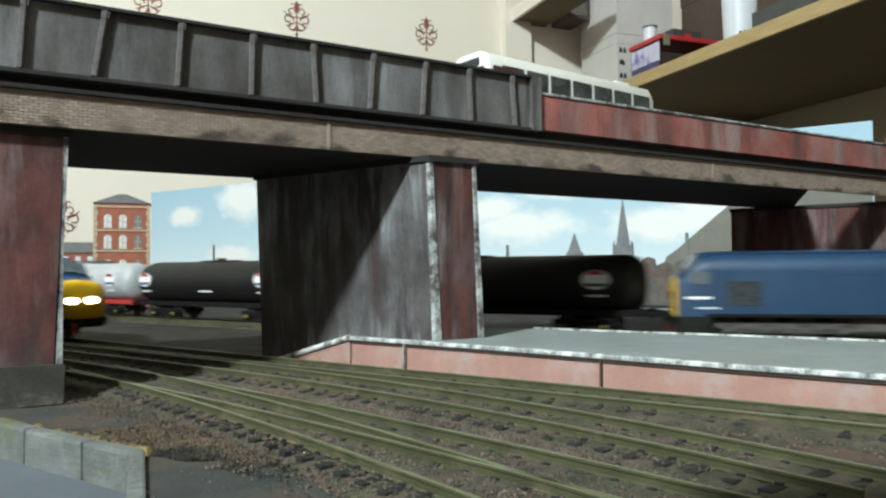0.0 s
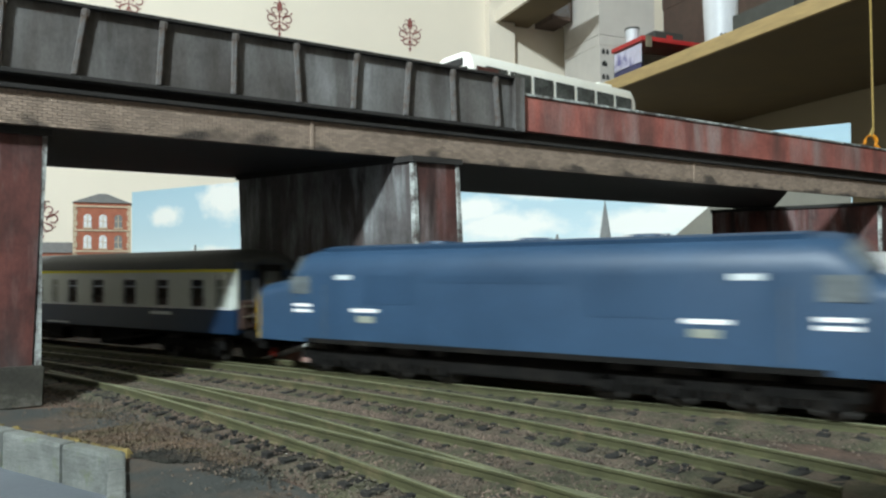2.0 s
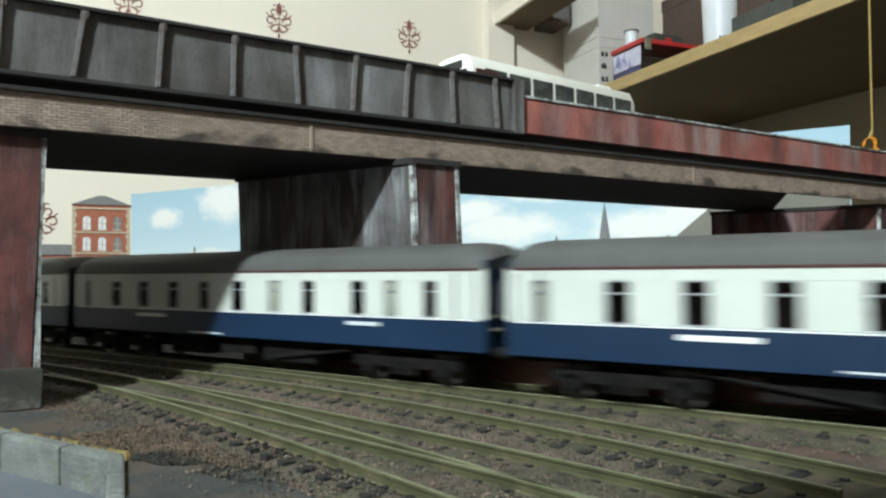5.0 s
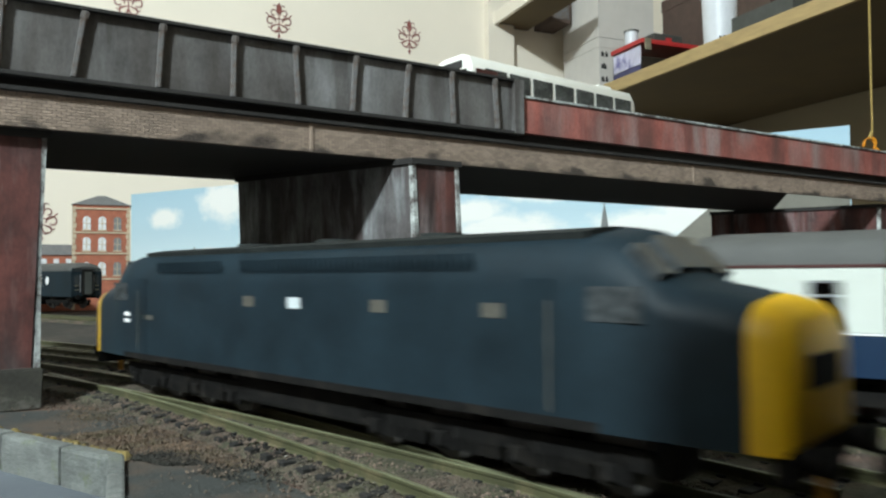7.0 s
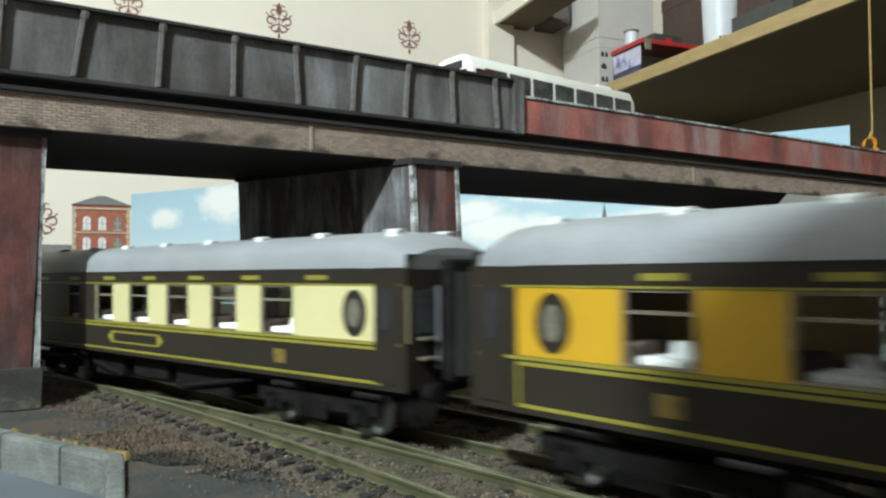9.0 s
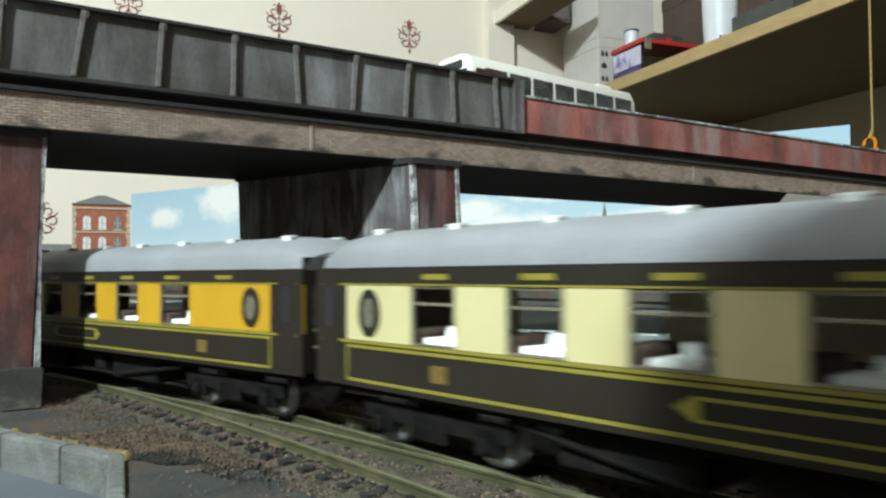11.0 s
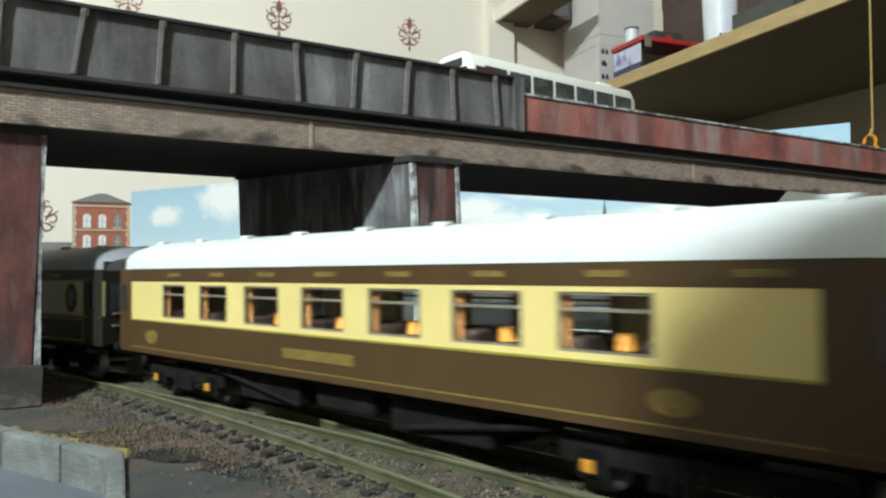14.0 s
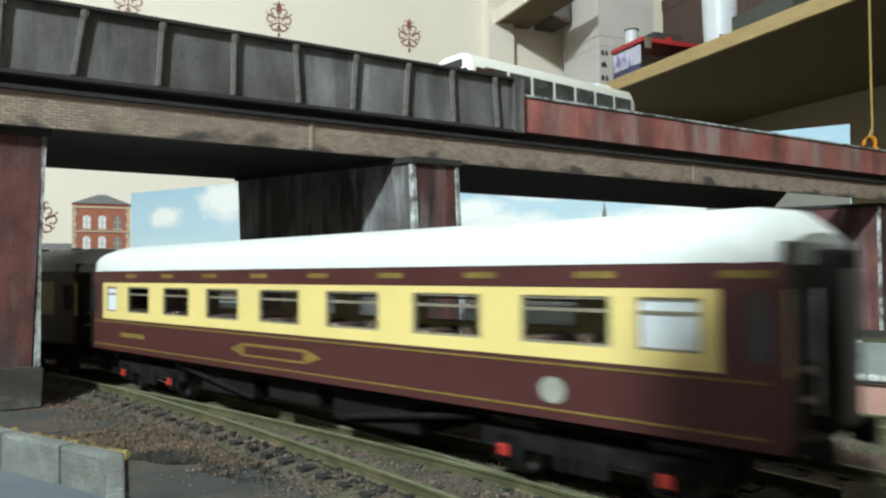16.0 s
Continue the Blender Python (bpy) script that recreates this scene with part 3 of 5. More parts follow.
# ---- platform
plat = empty("platform", "model station platform with pink brick face and grey top", "platform", kind="structure")
top = [(-43, 343), (-17, 323), (25, 289.5), (61.5, 258.5), (91, 233), (124, 208), (270, 97), (345, 195), (180, 305), (130, 335), (86, 360), (47, 385), (-5, 392)]
part("platform_top", fixed(prism(bmesh.new(), top, 8.6, 10)), PLAT_TOP, plat, "grey platform surface")
front = top[:7]
for (ax, ay), (bx, by) in zip(front, front[1:]):
    ln, ang = math.hypot(bx - ax, by - ay), math.degrees(math.atan2(by - ay, bx - ax))
    m = pose((ax + 0.6) * MM, (ay + 0.8) * MM, 0, 0, 0, ang)
    o = part("brick_face", Box(0, ln, 0.6, 2.2, -5, 8.5), PLAT_FACE, plat, "pink printed brick face")
    o.matrix_basis = m
    o = part("dark_lip", Box(0, ln, -0.3, 0.9, 7.6, 8.6), DARK_EDGE, plat)
    o.matrix_basis = m
    o = part("edge_stones", Box(0, ln, -1.2, 1.6, 8.7, 10.3, 0.4), PLAT_EDGE, plat, "flaking white edging")
    o.matrix_basis = m
bm = bmesh.new()
v = [bm.verts.new(p) for p in ((-86, 374, -5), (-43, 343, -5), (-5, 392, -5), (-43, 343, 9.8), (-5, 392, 9.8), (-60, 408, -5))]
for f in ((0, 1, 3), (0, 3, 4, 5), (1, 2, 4, 3), (2, 5, 4), (0, 5, 2, 1)):
    bm.faces.new([v[i] for i in f])
part("end_ramp", fixed(bm), PLAT_FACE, plat, "pink sloping platform end")
bm = cyl(bmesh.new(), (-86, 373.6, -4.6), (-43, 342.6, 10), 1.3, 1.3, 8)
part("ramp_edging", bm, PLAT_EDGE, plat, "pale edging of the ramp")
for x, y in ((-17.5, 322.5), (55, 264)):
    o = part("face_joint", Box(-0.35, 0.35, -0.5, 0.8, -5, 8.6, 0.1), CHIP_WHITE if x < 0 else DARK_EDGE, plat)
    o.matrix_basis = pose((x + 0.3) * MM, (y + 0.2) * MM, 0, 0, 0, -38)
part("core", fixed(prism(bmesh.new(), [(x + 1.9, y + 2.4) for x, y in top[:7]] + [(x - 1, y - 1) for x, y in top[7:]], -5, 8.55)), PLAT_FACE, plat)

back = top[8:12]
for (ax, ay), (bx, by) in zip(back, back[1:]):
    ln, ang = math.hypot(bx - ax, by - ay), math.degrees(math.atan2(by - ay, bx - ax))
    o = part("back_edging", Box(0, ln, 0.2, 1.4, 9.4, 10.8, 0.3), PLAT_EDGE, plat, "flaking white rear edging")
    o.matrix_basis = pose(ax * MM, ay * MM, 0, 0, 0, ang)

# ---- track
sleeper_mesh = None


def track(path, s0, s1, label, gauge=16.5, drop=0.0, shift=0.0, bare=False):
    global sleeper_mesh
    t = empty("railway_track", label, "track", "tracks", kind="structure")
    for side in (-1, 1):
        for nm, prof, mt in (("rail", [(-0.9, -2.6), (0.9, -2.6), (0.35, -2.2), (0.35, -1.0), (0.62, -0.7), (0.62, -0.12), (-0.62, -0.12), (-0.62, -0.7), (-0.35, -1.0), (-0.35, -2.2)], RAIL_SIDE),
                             ("rail_head", [(-0.56, -0.14), (0.56, -0.14), (0.45, 0.0), (-0.45, 0.0)], RAIL_TOP)):
            rings = []
            for s in np.arange(s0, s1 + 1, 12):
                x, y, dx, dy = path.at(s)
                o_ = side * (gauge / 2 + 0.6) + shift
                rings.append([(x - dy * (o_ + a), y + dx * (o_ + a), z) for a, z in prof])
            part(nm, fixed(loft(bmesh.new(), rings)), mt, t)
    rr = random.Random(int(s1))
    rings = []
    for s in np.arange(s0, s1 + 1, 3):
        x, y, dx, dy = path.at(s)
        ring = []
        for o_, z, jitter in ((-19, -5.2, 0), (-16, -3.9 if bare else -3.1, 0.3), (-12, -3.4 if bare else -2.7, 0.35), (-8.9, -3.1 if bare else -2.45, 0.3), (-5, -2.6, 0.35), (0, -2.45, 0.4),
                              (5, -2.6, 0.35), (8.9, -2.45, 0.3), (12, -2.75, 0.4), (15.5, -3.2, 0.3), (18, -5.2, 0)):
            o_ += shift + rr.uniform(-1, 1) * (0.6 if jitter else 1.5)
            lump = noise.noise(Vector((x * 0.11, y * 0.11, o_ * 0.05))) * 0.45
            ring.append((x - dy * o_, y + dx * o_, z + (drop + rr.uniform(-jitter, jitter) + lump if jitter else 0)))
        rings.append(ring)
    part("ballast_bed", fixed(loft(bmesh.new(), rings, close=False)), BED, t, "olive-stained ballast bed", smooth=True)
    s = s0
    while s < s1:
        x, y, dx, dy = path.at(s)
        x, y = x - dy * shift, y + dx * shift
        if sleeper_mesh is None:
            bm = Box(-1.6, 1.6, -15, 15, -4.6, -2.65, 0.3)
            for sy in (-9.8, 9.8, -6.9, 6.9):
                box(bm, -0.8, 0.8, sy - 0.6, sy + 0.6, -2.7, -2.1)
            o = part("sleeper", bm, SLEEPER, t)
            sleeper_mesh = o.data
        else:
            o = new("sleeper", sleeper_mesh)
            o.parent = t
        o.matrix_basis = pose(x * MM, y * MM, -rr.random() * 0.0002, 0, 0, math.degrees(math.atan2(dy, dx)) + rr.uniform(-1, 1))
        s += 8.6
    return t


track(TRACK_N, 190, 560, "near model railway turnout track with olive rails and dark sleepers", drop=-0.1, bare=True)
track(TRACK_B, 150, 720, "curved model railway track with olive rails and dark sleepers", shift=-4.5)
track(TRACK_M, 130, 560, "middle model railway track with olive weathered rails", drop=-0.2)
track(TRACK_A, 250, 1000, "straight model railway track beside the pink platform")
track(TRACK_F, 350, 1250, "far model railway track curving beneath the bridge")

# loose chippings
vb, fb = [], []
rc = random.Random(7)
rng = np.random.default_rng(3)


def chip(x, y, r, z=-5.0):
    i = len(vb)
    a = rc.random() * 6.28
    for k in range(4):
        rr_ = r * (0.7 + 0.6 * rc.random())
        vb.append(((x + rr_ * math.cos(a + 1.57 * k)) * MM, (y + rr_ * math.sin(a + 1.57 * k)) * MM, z * MM))
    vb.append(((x + rc.uniform(-.3, .3) * r) * MM, (y + rc.uniform(-.3, .3) * r) * MM, (z + r * rc.uniform(0.6, 1.2)) * MM))
    fb.extend([(i, i + 1, i + 4), (i + 1, i + 2, i + 4), (i + 2, i + 3, i + 4), (i + 3, i, i + 4)])


for path, s0, s1, n in ((TRACK_N, 220, 560, 16000), (TRACK_B, 240, 640, 15000), (TRACK_M, 200, 520, 12000), (TRACK_A, 380, 900, 9000)):
    for _ in range(n):
        x, y, dx, dy = path.at(rc.uniform(s0, s1))
        o_ = rc.gauss(0, 15)
        if not (x - dy * o_ < -60 and y + dx * o_ < 185):
            chip(x - dy * o_, y + dx * o_, rc.uniform(0.22, 0.55), rc.uniform(-3.0, -2.3) if abs(o_) < 14 else rc.uniform(-4.4, -3.2))
for _ in range(9000):  # the bank of loose brown stone between the two running lines
    x, y, dx, dy = TRACK_M.at(rc.uniform(190, 500))
    o_ = -21 + rc.gauss(0, 3.2)
    chip(x - dy * o_, y + dx * o_, rc.uniform(0.3, 0.75), -3.3 - abs(o_ + 21) * 0.12)
me = bpy.data.meshes.new("ballast_chippings")
me.from_pydata(vb, [], fb)
me.materials.append(STONE_BITS)
tagged(new("ballast_chippings", me), "loose brown and grey ballast chippings between the rails", "ballast", kind="stuff")
WHITE_BIT = mat("white_speck", (0.8, 0.8, 0.78), 0.6, vary=0.05)
tagged(part("white_pebble", cyl(bmesh.new(), (-33.5, 181, -5), (-33.5, 181, -3.4), 0.8, 0.5, 7), WHITE_BIT), "single tiny white pebble beside the track", "pebble")

# scatter between the kerb and the near rails: russet patches, dark mossy patches
def scatter(label, material, spots, count, tall, seed):
    """Short flakes and tufts heaped in soft patches (x, y, half-length, half-width) on the ground."""
    v_, f_, r_ = [], [], random.Random(seed)
    while len(f_) < count:
        cx, cy, rx, ry = r_.choice(spots)
        dx, dy = r_.gauss(0, 0.5) * rx, r_.gauss(0, 0.5) * ry
        x, y = cx + dx * 0.66 + dy * 0.75, cy - dx * 0.75 + dy * 0.66
        if y > 251 - (x + 92) * 1.14 - 13 or x + 73 < -(y - 182) * 1.48 + 4 or (x < -52 and y < 177):
            continue
        if noise.noise(Vector((x * 0.09, y * 0.09, seed))) < -0.65 + 1.0 * r_.random():
            continue
        i_, a, h_, l_ = len(v_), r_.random() * 6.28, r_.uniform(0.2, 1.0) * tall, r_.uniform(0.3, 0.9)
        ca, sa = math.cos(a), math.sin(a)
        for px, py, pz in ((0, -0.28, 0), (0, 0.28, 0), (l_, 0, h_)):
            v_.append(((x + px * ca - py * sa) * MM, (y + px * sa + py * ca) * MM, (-4.6 + pz) * MM))
        f_.append((i_, i_ + 1, i_ + 2))
    me_ = bpy.data.meshes.new("scatter")
    me_.from_pydata(v_, [], f_)
    me_.materials.append(material)
    tagged(new("scatter", me_), label, "scatter", kind="stuff")


TURF = mat("russet_scatter", (0.165, 0.112, 0.075), 0.95, vary=0.5, size=0.010, grain=0.002, bump=0.2, other=(0.12, 0.10, 0.06), amount=0.5)
DARK_TURF = mat("dark_mossy_scatter", (0.032, 0.031, 0.025), 0.95, vary=0.4, size=0.010, grain=0.002, bump=0.2, other=(0.06, 0.04, 0.03), amount=0.3)
scatter("russet dry scatter beside the track", TURF, ((-103, 236, 22, 8), (-84, 212, 16, 12), (-66, 204, 18, 9), (-50, 190, 12, 6), (-86, 200, 14, 7)), 22000, 0.7, 21)
scatter("dark mossy scatter beside the kerb", DARK_TURF, ((-64, 179, 13, 11), (-56, 176, 14, 11), (-46, 170, 14, 8), (-42, 186, 10, 5)), 16000, 0.5, 22)
scatter("thin russet scatter on the tarmac", TURF, ((-46, 177, 7, 3), (-52, 182, 5, 2)), 1600, 0.7, 23)

# unseen dark block standing for the camera, sized to shade the near train
housing = empty("camera_housing", "unseen dark block standing for the camera, shading the near train", "camera")
part("shade_shell", Box(-49, 150, -170, -6, 30, 173, 6), GREY_PLASTIC, housing)
part("foot", Box(10, 110, -120, -20, -5, 30.2, 2), GREY_PLASTIC, housing)

# ---- painted sky board and low-relief town behind the layout
def sky_paint():
    m = bpy.data.materials.new("printed_summer_sky")
    m.use_nodes = True
    nt = m.node_tree
    b = nt.nodes["Principled BSDF"]
    tc, sep = nt.nodes.new("ShaderNodeTexCoord"), nt.nodes.new("ShaderNodeSeparateXYZ")
    nt.links.new(tc.outputs["Object"], sep.inputs[0])
    mr = node(nt, "ShaderNodeMapRange", From_Min=0.05, From_Max=0.18)
    nt.links.new(sep.outputs["Z"], mr.inputs[0])
    sky = ramp(nt, mr.outputs[0], [(0.0, (0.62, 0.74, 0.78)), (0.5, (0.45, 0.61, 0.69)), (1.0, (0.37, 0.545, 0.65))])
    rough = noise_of(nt, coords(nt, (1, 1, 1.5)), 26, 6, 0.6)
    total = None
    # the printed clouds: middle and half sizes on the board, metres
    for cx, cz, rx, rz in ((0.088, 0.137, 0.042, 0.017), (0.232, 0.157, 0.055, 0.034), (0.205, 0.068, 0.060, 0.016), (0.730, 0.096, 0.075, 0.022), (0.690, 0.118, 0.045, 0.018),
                           (0.915, 0.092, 0.075, 0.020), (0.960, 0.104, 0.045, 0.026), (0.800, 0.140, 0.075, 0.014), (0.44, 0.10, 0.08, 0.03), (0.56, 0.13, 0.07, 0.025)):
        mp = nt.nodes.new("ShaderNodeMapping")
        mp.inputs["Scale"].default_value = (1 / rx, 0, 1 / rz)
        mp.inputs["Location"].default_value = (-cx / rx, 0, -cz / rz)
        nt.links.new(tc.outputs["Object"], mp.inputs[0])
        ln = nt.nodes.new("ShaderNodeVectorMath")
        ln.operation = "LENGTH"
        nt.links.new(mp.outputs[0], ln.inputs[0])
        if total is None:
            total = ln.outputs["Value"]
        else:
            mn = nt.nodes.new("ShaderNodeMath")
            mn.operation = "MINIMUM"
            nt.links.new(total, mn.inputs[0]), nt.links.new(ln.outputs["Value"], mn.inputs[1])
            total = mn.outputs[0]
    edge = nt.nodes.new("ShaderNodeMath")
    edge.operation = "MULTIPLY_ADD"
    edge.inputs[1].default_value = 1.5
    nt.links.new(rough, edge.inputs[0]), nt.links.new(total, edge.inputs[2])
    fall = node(nt, "ShaderNodeMapRange", From_Min=1.95, From_Max=1.35)
    nt.links.new(edge.outputs[0], fall.inputs[0])
    nt.links.new(mix(nt, fall.outputs[0], sky, (0.80, 0.81, 0.79)), b.inputs["Base Color"])
    b.inputs["Roughness"].default_value = 0.7
    return m


SKY_PRINT = sky_paint()
BOARD = pose(-0.518, 1.323, 0, 0, 0, -32.8)
board = tagged(part("backdrop", Box(0, 1113, 0, 5, -5, 183), SKY_PRINT), "blue printed sky board with white clouds behind the layout", "backdrop", kind="structure")
place(board, BOARD)
SLATE_PRINT = mat("grey_printed_stone", (0.20, 0.21, 0.21), 0.8, vary=0.2, size=0.01)
HILL_PRINT = mat("hazy_grey_printed_hillside", (0.20, 0.195, 0.165), 0.8, vary=0.12, size=0.03)
ROOFS = mat("dull_printed_rooftops", (0.13, 0.12, 0.11), 0.85, vary=0.4, size=0.012, other=(0.20, 0.10, 0.07), amount=0.4)


def cutout(name, outline, y, label, material, category):
    return place(tagged(part(name, fixed(plate(bmesh.new(), outline, y - 1.2, y)), material), label, category), BOARD)


church = place(empty("church_cutout", "flat grey printed church with a tall spire", "building"), BOARD)
part("spire", fixed(plate(bmesh.new(), [(855, 67), (863, 121), (871, 67)], -3.2, -2)), SLATE_PRINT, church)
part("tower", fixed(plate(bmesh.new(), [(851, 40), (851, 69), (852.5, 73), (854, 68), (872, 68), (873.5, 73), (875, 69), (875, 40)], -3.4, -2)), SLATE_PRINT, church)
chapel = place(empty("tower_cutout", "flat grey printed tower with a pointed roof", "building"), BOARD)
part("roof", fixed(plate(bmesh.new(), [(795, 60), (803.7, 84), (812, 60)], -3.2, -2)), SLATE_PRINT, chapel)
part("tower", fixed(plate(bmesh.new(), [(793, 40), (793, 61), (814.5, 61), (814.5, 40)], -3.4, -2)), SLATE_PRINT, chapel)
for k, z, w in ((714, 72, 1.8), (168, 86, 1.6), (935, 80, 1.8)):
    cutout("chimney_cutout", [(k - w, 40), (k - w * 0.8, z), (k + w * 0.8, z), (k + w, 40)], -2.5, "thin printed mill chimney on the backdrop", SLATE_PRINT, "chimney")
cutout("hillside_cutout", [(905, 30), (912, 54), (924, 62), (950, 84), (978, 107), (1000, 121), (1040, 128), (1112, 130), (1112, 30)], -1.0, "hazy grey-brown hillside cut-out before the sky", HILL_PRINT, "hill")
rr2 = random.Random(9)
outline, x = [(2, 0)], 2
while x < 1100:
    w, h = rr2.uniform(9, 22), rr2.uniform(44, 52)
    outline += [(x, h), (x + w * 0.5, h + rr2.uniform(1, 4.5)), (x + w, h)]
    x += w + 0.5
outline.append((1108, 0))
cutout("rooftops_cutout", outline, -4.2, "low row of dull printed rooftops below the sky", ROOFS, "rooftops")

# brick warehouse and its wing
WARE_BRICK = mat("orange_red_warehouse_brick", (0.36, 0.12, 0.07), 0.85, vary=0.18, size=0.008, grain=0.0012)
QUOIN = mat("buff_stone_quoins", (0.52, 0.42, 0.30), 0.85, vary=0.15, size=0.006)
SLATE = mat("grey_slate_roof", (0.15, 0.15, 0.15), 0.8, vary=0.2, size=0.006)
PANE = mat("white_window_pane", (0.72, 0.74, 0.76), 0.25, vary=0.2, size=0.004, coat=0.4)
house = empty("warehouse", "model brick warehouse with arched windows and slate roof", "building", m=pose(-0.452, 0.965, -0.005, 0, 0, 22) @ Matrix.Diagonal((0.91, 1, 1, 1)))
part("wall", Box(0, 74, 0, 50, 0, 137), WARE_BRICK, house, "orange-red brick wall")
part("roof", fixed(loft(bmesh.new(), [[(-2, -2, 137), (76, -2, 137), (76, 52, 137), (-2, 52, 137)], [(32, 22, 151), (42, 22, 151), (42, 28, 151), (32, 28, 151)]])), SLATE, house, "hipped grey slate roof")
for z in (40, 73, 100, 131):
    part("string_course", Box(-0.8, 74.8, -1.4, 0, z, z + 2.2, 0.2), QUOIN, house)
for k in range(19):
    for x in (0, 74):
        w = 5 if k % 2 else 3.6
        part("quoin", Box(x - (0.8 if x == 0 else w), x + (w if x == 0 else 0.8), -1.1, 0.4, 2 + k * 7, 8.2 + k * 7), QUOIN, house)
for z0 in (46, 78, 105):
    for x in (18, 38, 58):
        w_ = new("window")
        w_.parent = house
        w_.location = (x * MM, 0, z0 * MM)
        arch = [(-5, 0), (5, 0), (5, 13)] + [(5 * math.cos(a), 13 + 4 * math.sin(a)) for a in np.linspace(0.3, 2.84, 7)] + [(-5, 13)]
        part("window_pane", fixed(plate(bmesh.new(), arch, -0.5, 0.2)), PANE if x < 50 else SLATE_PRINT, w_)
        part("glazing_bar", Box(-0.5, 0.5, -0.9, -0.5, 0, 16), QUOIN, w_)
        part("glazing_bar", Box(-5, 5, -0.9, -0.5, 7.5, 8.3), QUOIN, w_)
        part("sill", Box(-6, 6, -1.8, 0, -1.6, 0), QUOIN, w_)
wing = empty("low_warehouse_wing", "low brick model building with slate roof", "building", m=pose(-0.545, 0.930, -0.005, 0, 0, 22))
part("wall", Box(0, 100, 0, 45, 0, 72), WARE_BRICK, wing)
part("roof", fixed(loft(bmesh.new(), [[(-2, -2, 72), (102, -2, 72), (102, 47, 72), (-2, 47, 72)], [(-2, 20, 86), (102, 20, 86), (102, 25, 86), (-2, 25, 86)]])), SLATE, wing, "grey slate roof")
for x in range(8, 100, 14):
    part("window_pane", Box(x, x + 6, -0.6, 0.2, 56, 67), PANE, wing)

# ---- rolling stock; x along the train, z from the rail head, millimetres
BR_BLUE = mat("rail_blue_paint", (0.008, 0.050, 0.13), 0.42, vary=0.14, size=0.03, grain=0.002, bump=0.03)
DULL_BLUE = mat("dulled_rail_blue_paint", (0.022, 0.058, 0.115), 0.5, vary=0.16, size=0.03, grain=0.002, bump=0.03)
OLD_BLUE = mat("faded_dusty_rail_blue", (0.009, 0.020, 0.028), 0.6, vary=0.3, size=0.02, grain=0.002, bump=0.05, spec=0.22)
FAR_BLUE = mat("plain_rail_blue_paint", (0.012, 0.045, 0.10), 0.5, vary=0.14, size=0.03)
COACH_BLUE = mat("deep_coach_blue", (0.006, 0.024, 0.060), 0.4, vary=0.12, size=0.03, bump=0.03)
COACH_WHITE = mat("off_white_coach_paint", (0.60, 0.64, 0.59), 0.4, vary=0.05, size=0.03, bump=0.03)
WARN_YELLOW = mat("warning_yellow_paint", (0.72, 0.42, 0.01), 0.45, vary=0.1, size=0.01, bump=0.03)
ROOF_GREY = mat("weathered_grey_coach_roof", (0.075, 0.077, 0.074), 0.7, vary=0.2, size=0.02)
DIRTY_ROOF = mat("oily_black_green_roof", (0.022, 0.026, 0.025), 0.8, vary=0.35, size=0.012, spec=0.2)
ROOF_SILVER = mat("silver_grey_coach_roof", (0.27, 0.285, 0.30), 0.5, vary=0.12, size=0.03)
ROOF_WHITE = mat("white_coach_roof", (0.60, 0.63, 0.61), 0.5, vary=0.05, size=0.03)
UMBER = mat("dark_umber_paint", (0.026, 0.0215, 0.016), 0.45, vary=0.15, size=0.02, bump=0.03, spec=0.25)
BROWN = mat("chocolate_brown_paint", (0.066, 0.037, 0.013), 0.4, vary=0.12, size=0.02, bump=0.03)
MAROON = mat("maroon_brown_paint", (0.065, 0.02, 0.018), 0.4, vary=0.12, size=0.02, bump=0.03)
CREAM = mat("cream_coach_paint", (0.62, 0.57, 0.30), 0.4, vary=0.05, size=0.03, bump=0.03)
WARM_CREAM = mat("warm_cream_coach_paint", (0.68, 0.55, 0.21), 0.4, vary=0.05, size=0.03, bump=0.03)
AMBER = mat("amber_yellow_coach_paint", (0.55, 0.32, 0.02), 0.4, vary=0.08, size=0.03, bump=0.03)
GOLD = mat("gold_lining", (0.27, 0.24, 0.035), 0.45, vary=0.15, size=0.005)
DULL_GOLD = mat("dull_gold_script", (0.19, 0.13, 0.03), 0.5, vary=0.35, size=0.002)
BLACK_FRAME = mat("dusty_black_underframe", (0.009, 0.0085, 0.008), 0.85, vary=0.4, size=0.006, other=(0.022, 0.019, 0.016), amount=0.25, spec=0.15)
BOGIE_GREY = mat("dusty_grey_bogie", (0.10, 0.095, 0.085), 0.8, vary=0.3, size=0.006)
# tank black is deepened in place of shade behind the bridge
TANK_BLACK = mat("satin_black_tank", (0.0095, 0.009, 0.008), 0.55, vary=0.25, size=0.02, spec=0.35)
TANK_SILVER = mat("pale_silver_tank", (0.45, 0.46, 0.47), 0.4, vary=0.15, size=0.02)
WHEEL = mat("worn_steel_wheel", (0.10, 0.095, 0.09), 0.5, 0.6, vary=0.2, size=0.004)
DARK_GLASS = mat("dark_window_glazing", (0.03, 0.03, 0.032), 0.12, vary=0.1, size=0.02, bump=0, coat=0.5)
# pale base colour paints the reflection on the cab panes
GREY_GLASS = mat("cab_glass_reflection_in_colour", (0.13, 0.15, 0.16), 0.15, vary=0.3, size=0.006, bump=0, coat=0.5)
FROST = mat("frosted_white_window", (0.62, 0.68, 0.70), 0.35, vary=0.08, size=0.01)
CLOTH = mat("white_table_linen", (0.80, 0.80, 0.80), 0.7, vary=0.05)
SEAT = mat("dark_upholstery", (0.07, 0.04, 0.03), 0.85, vary=0.2, size=0.006)
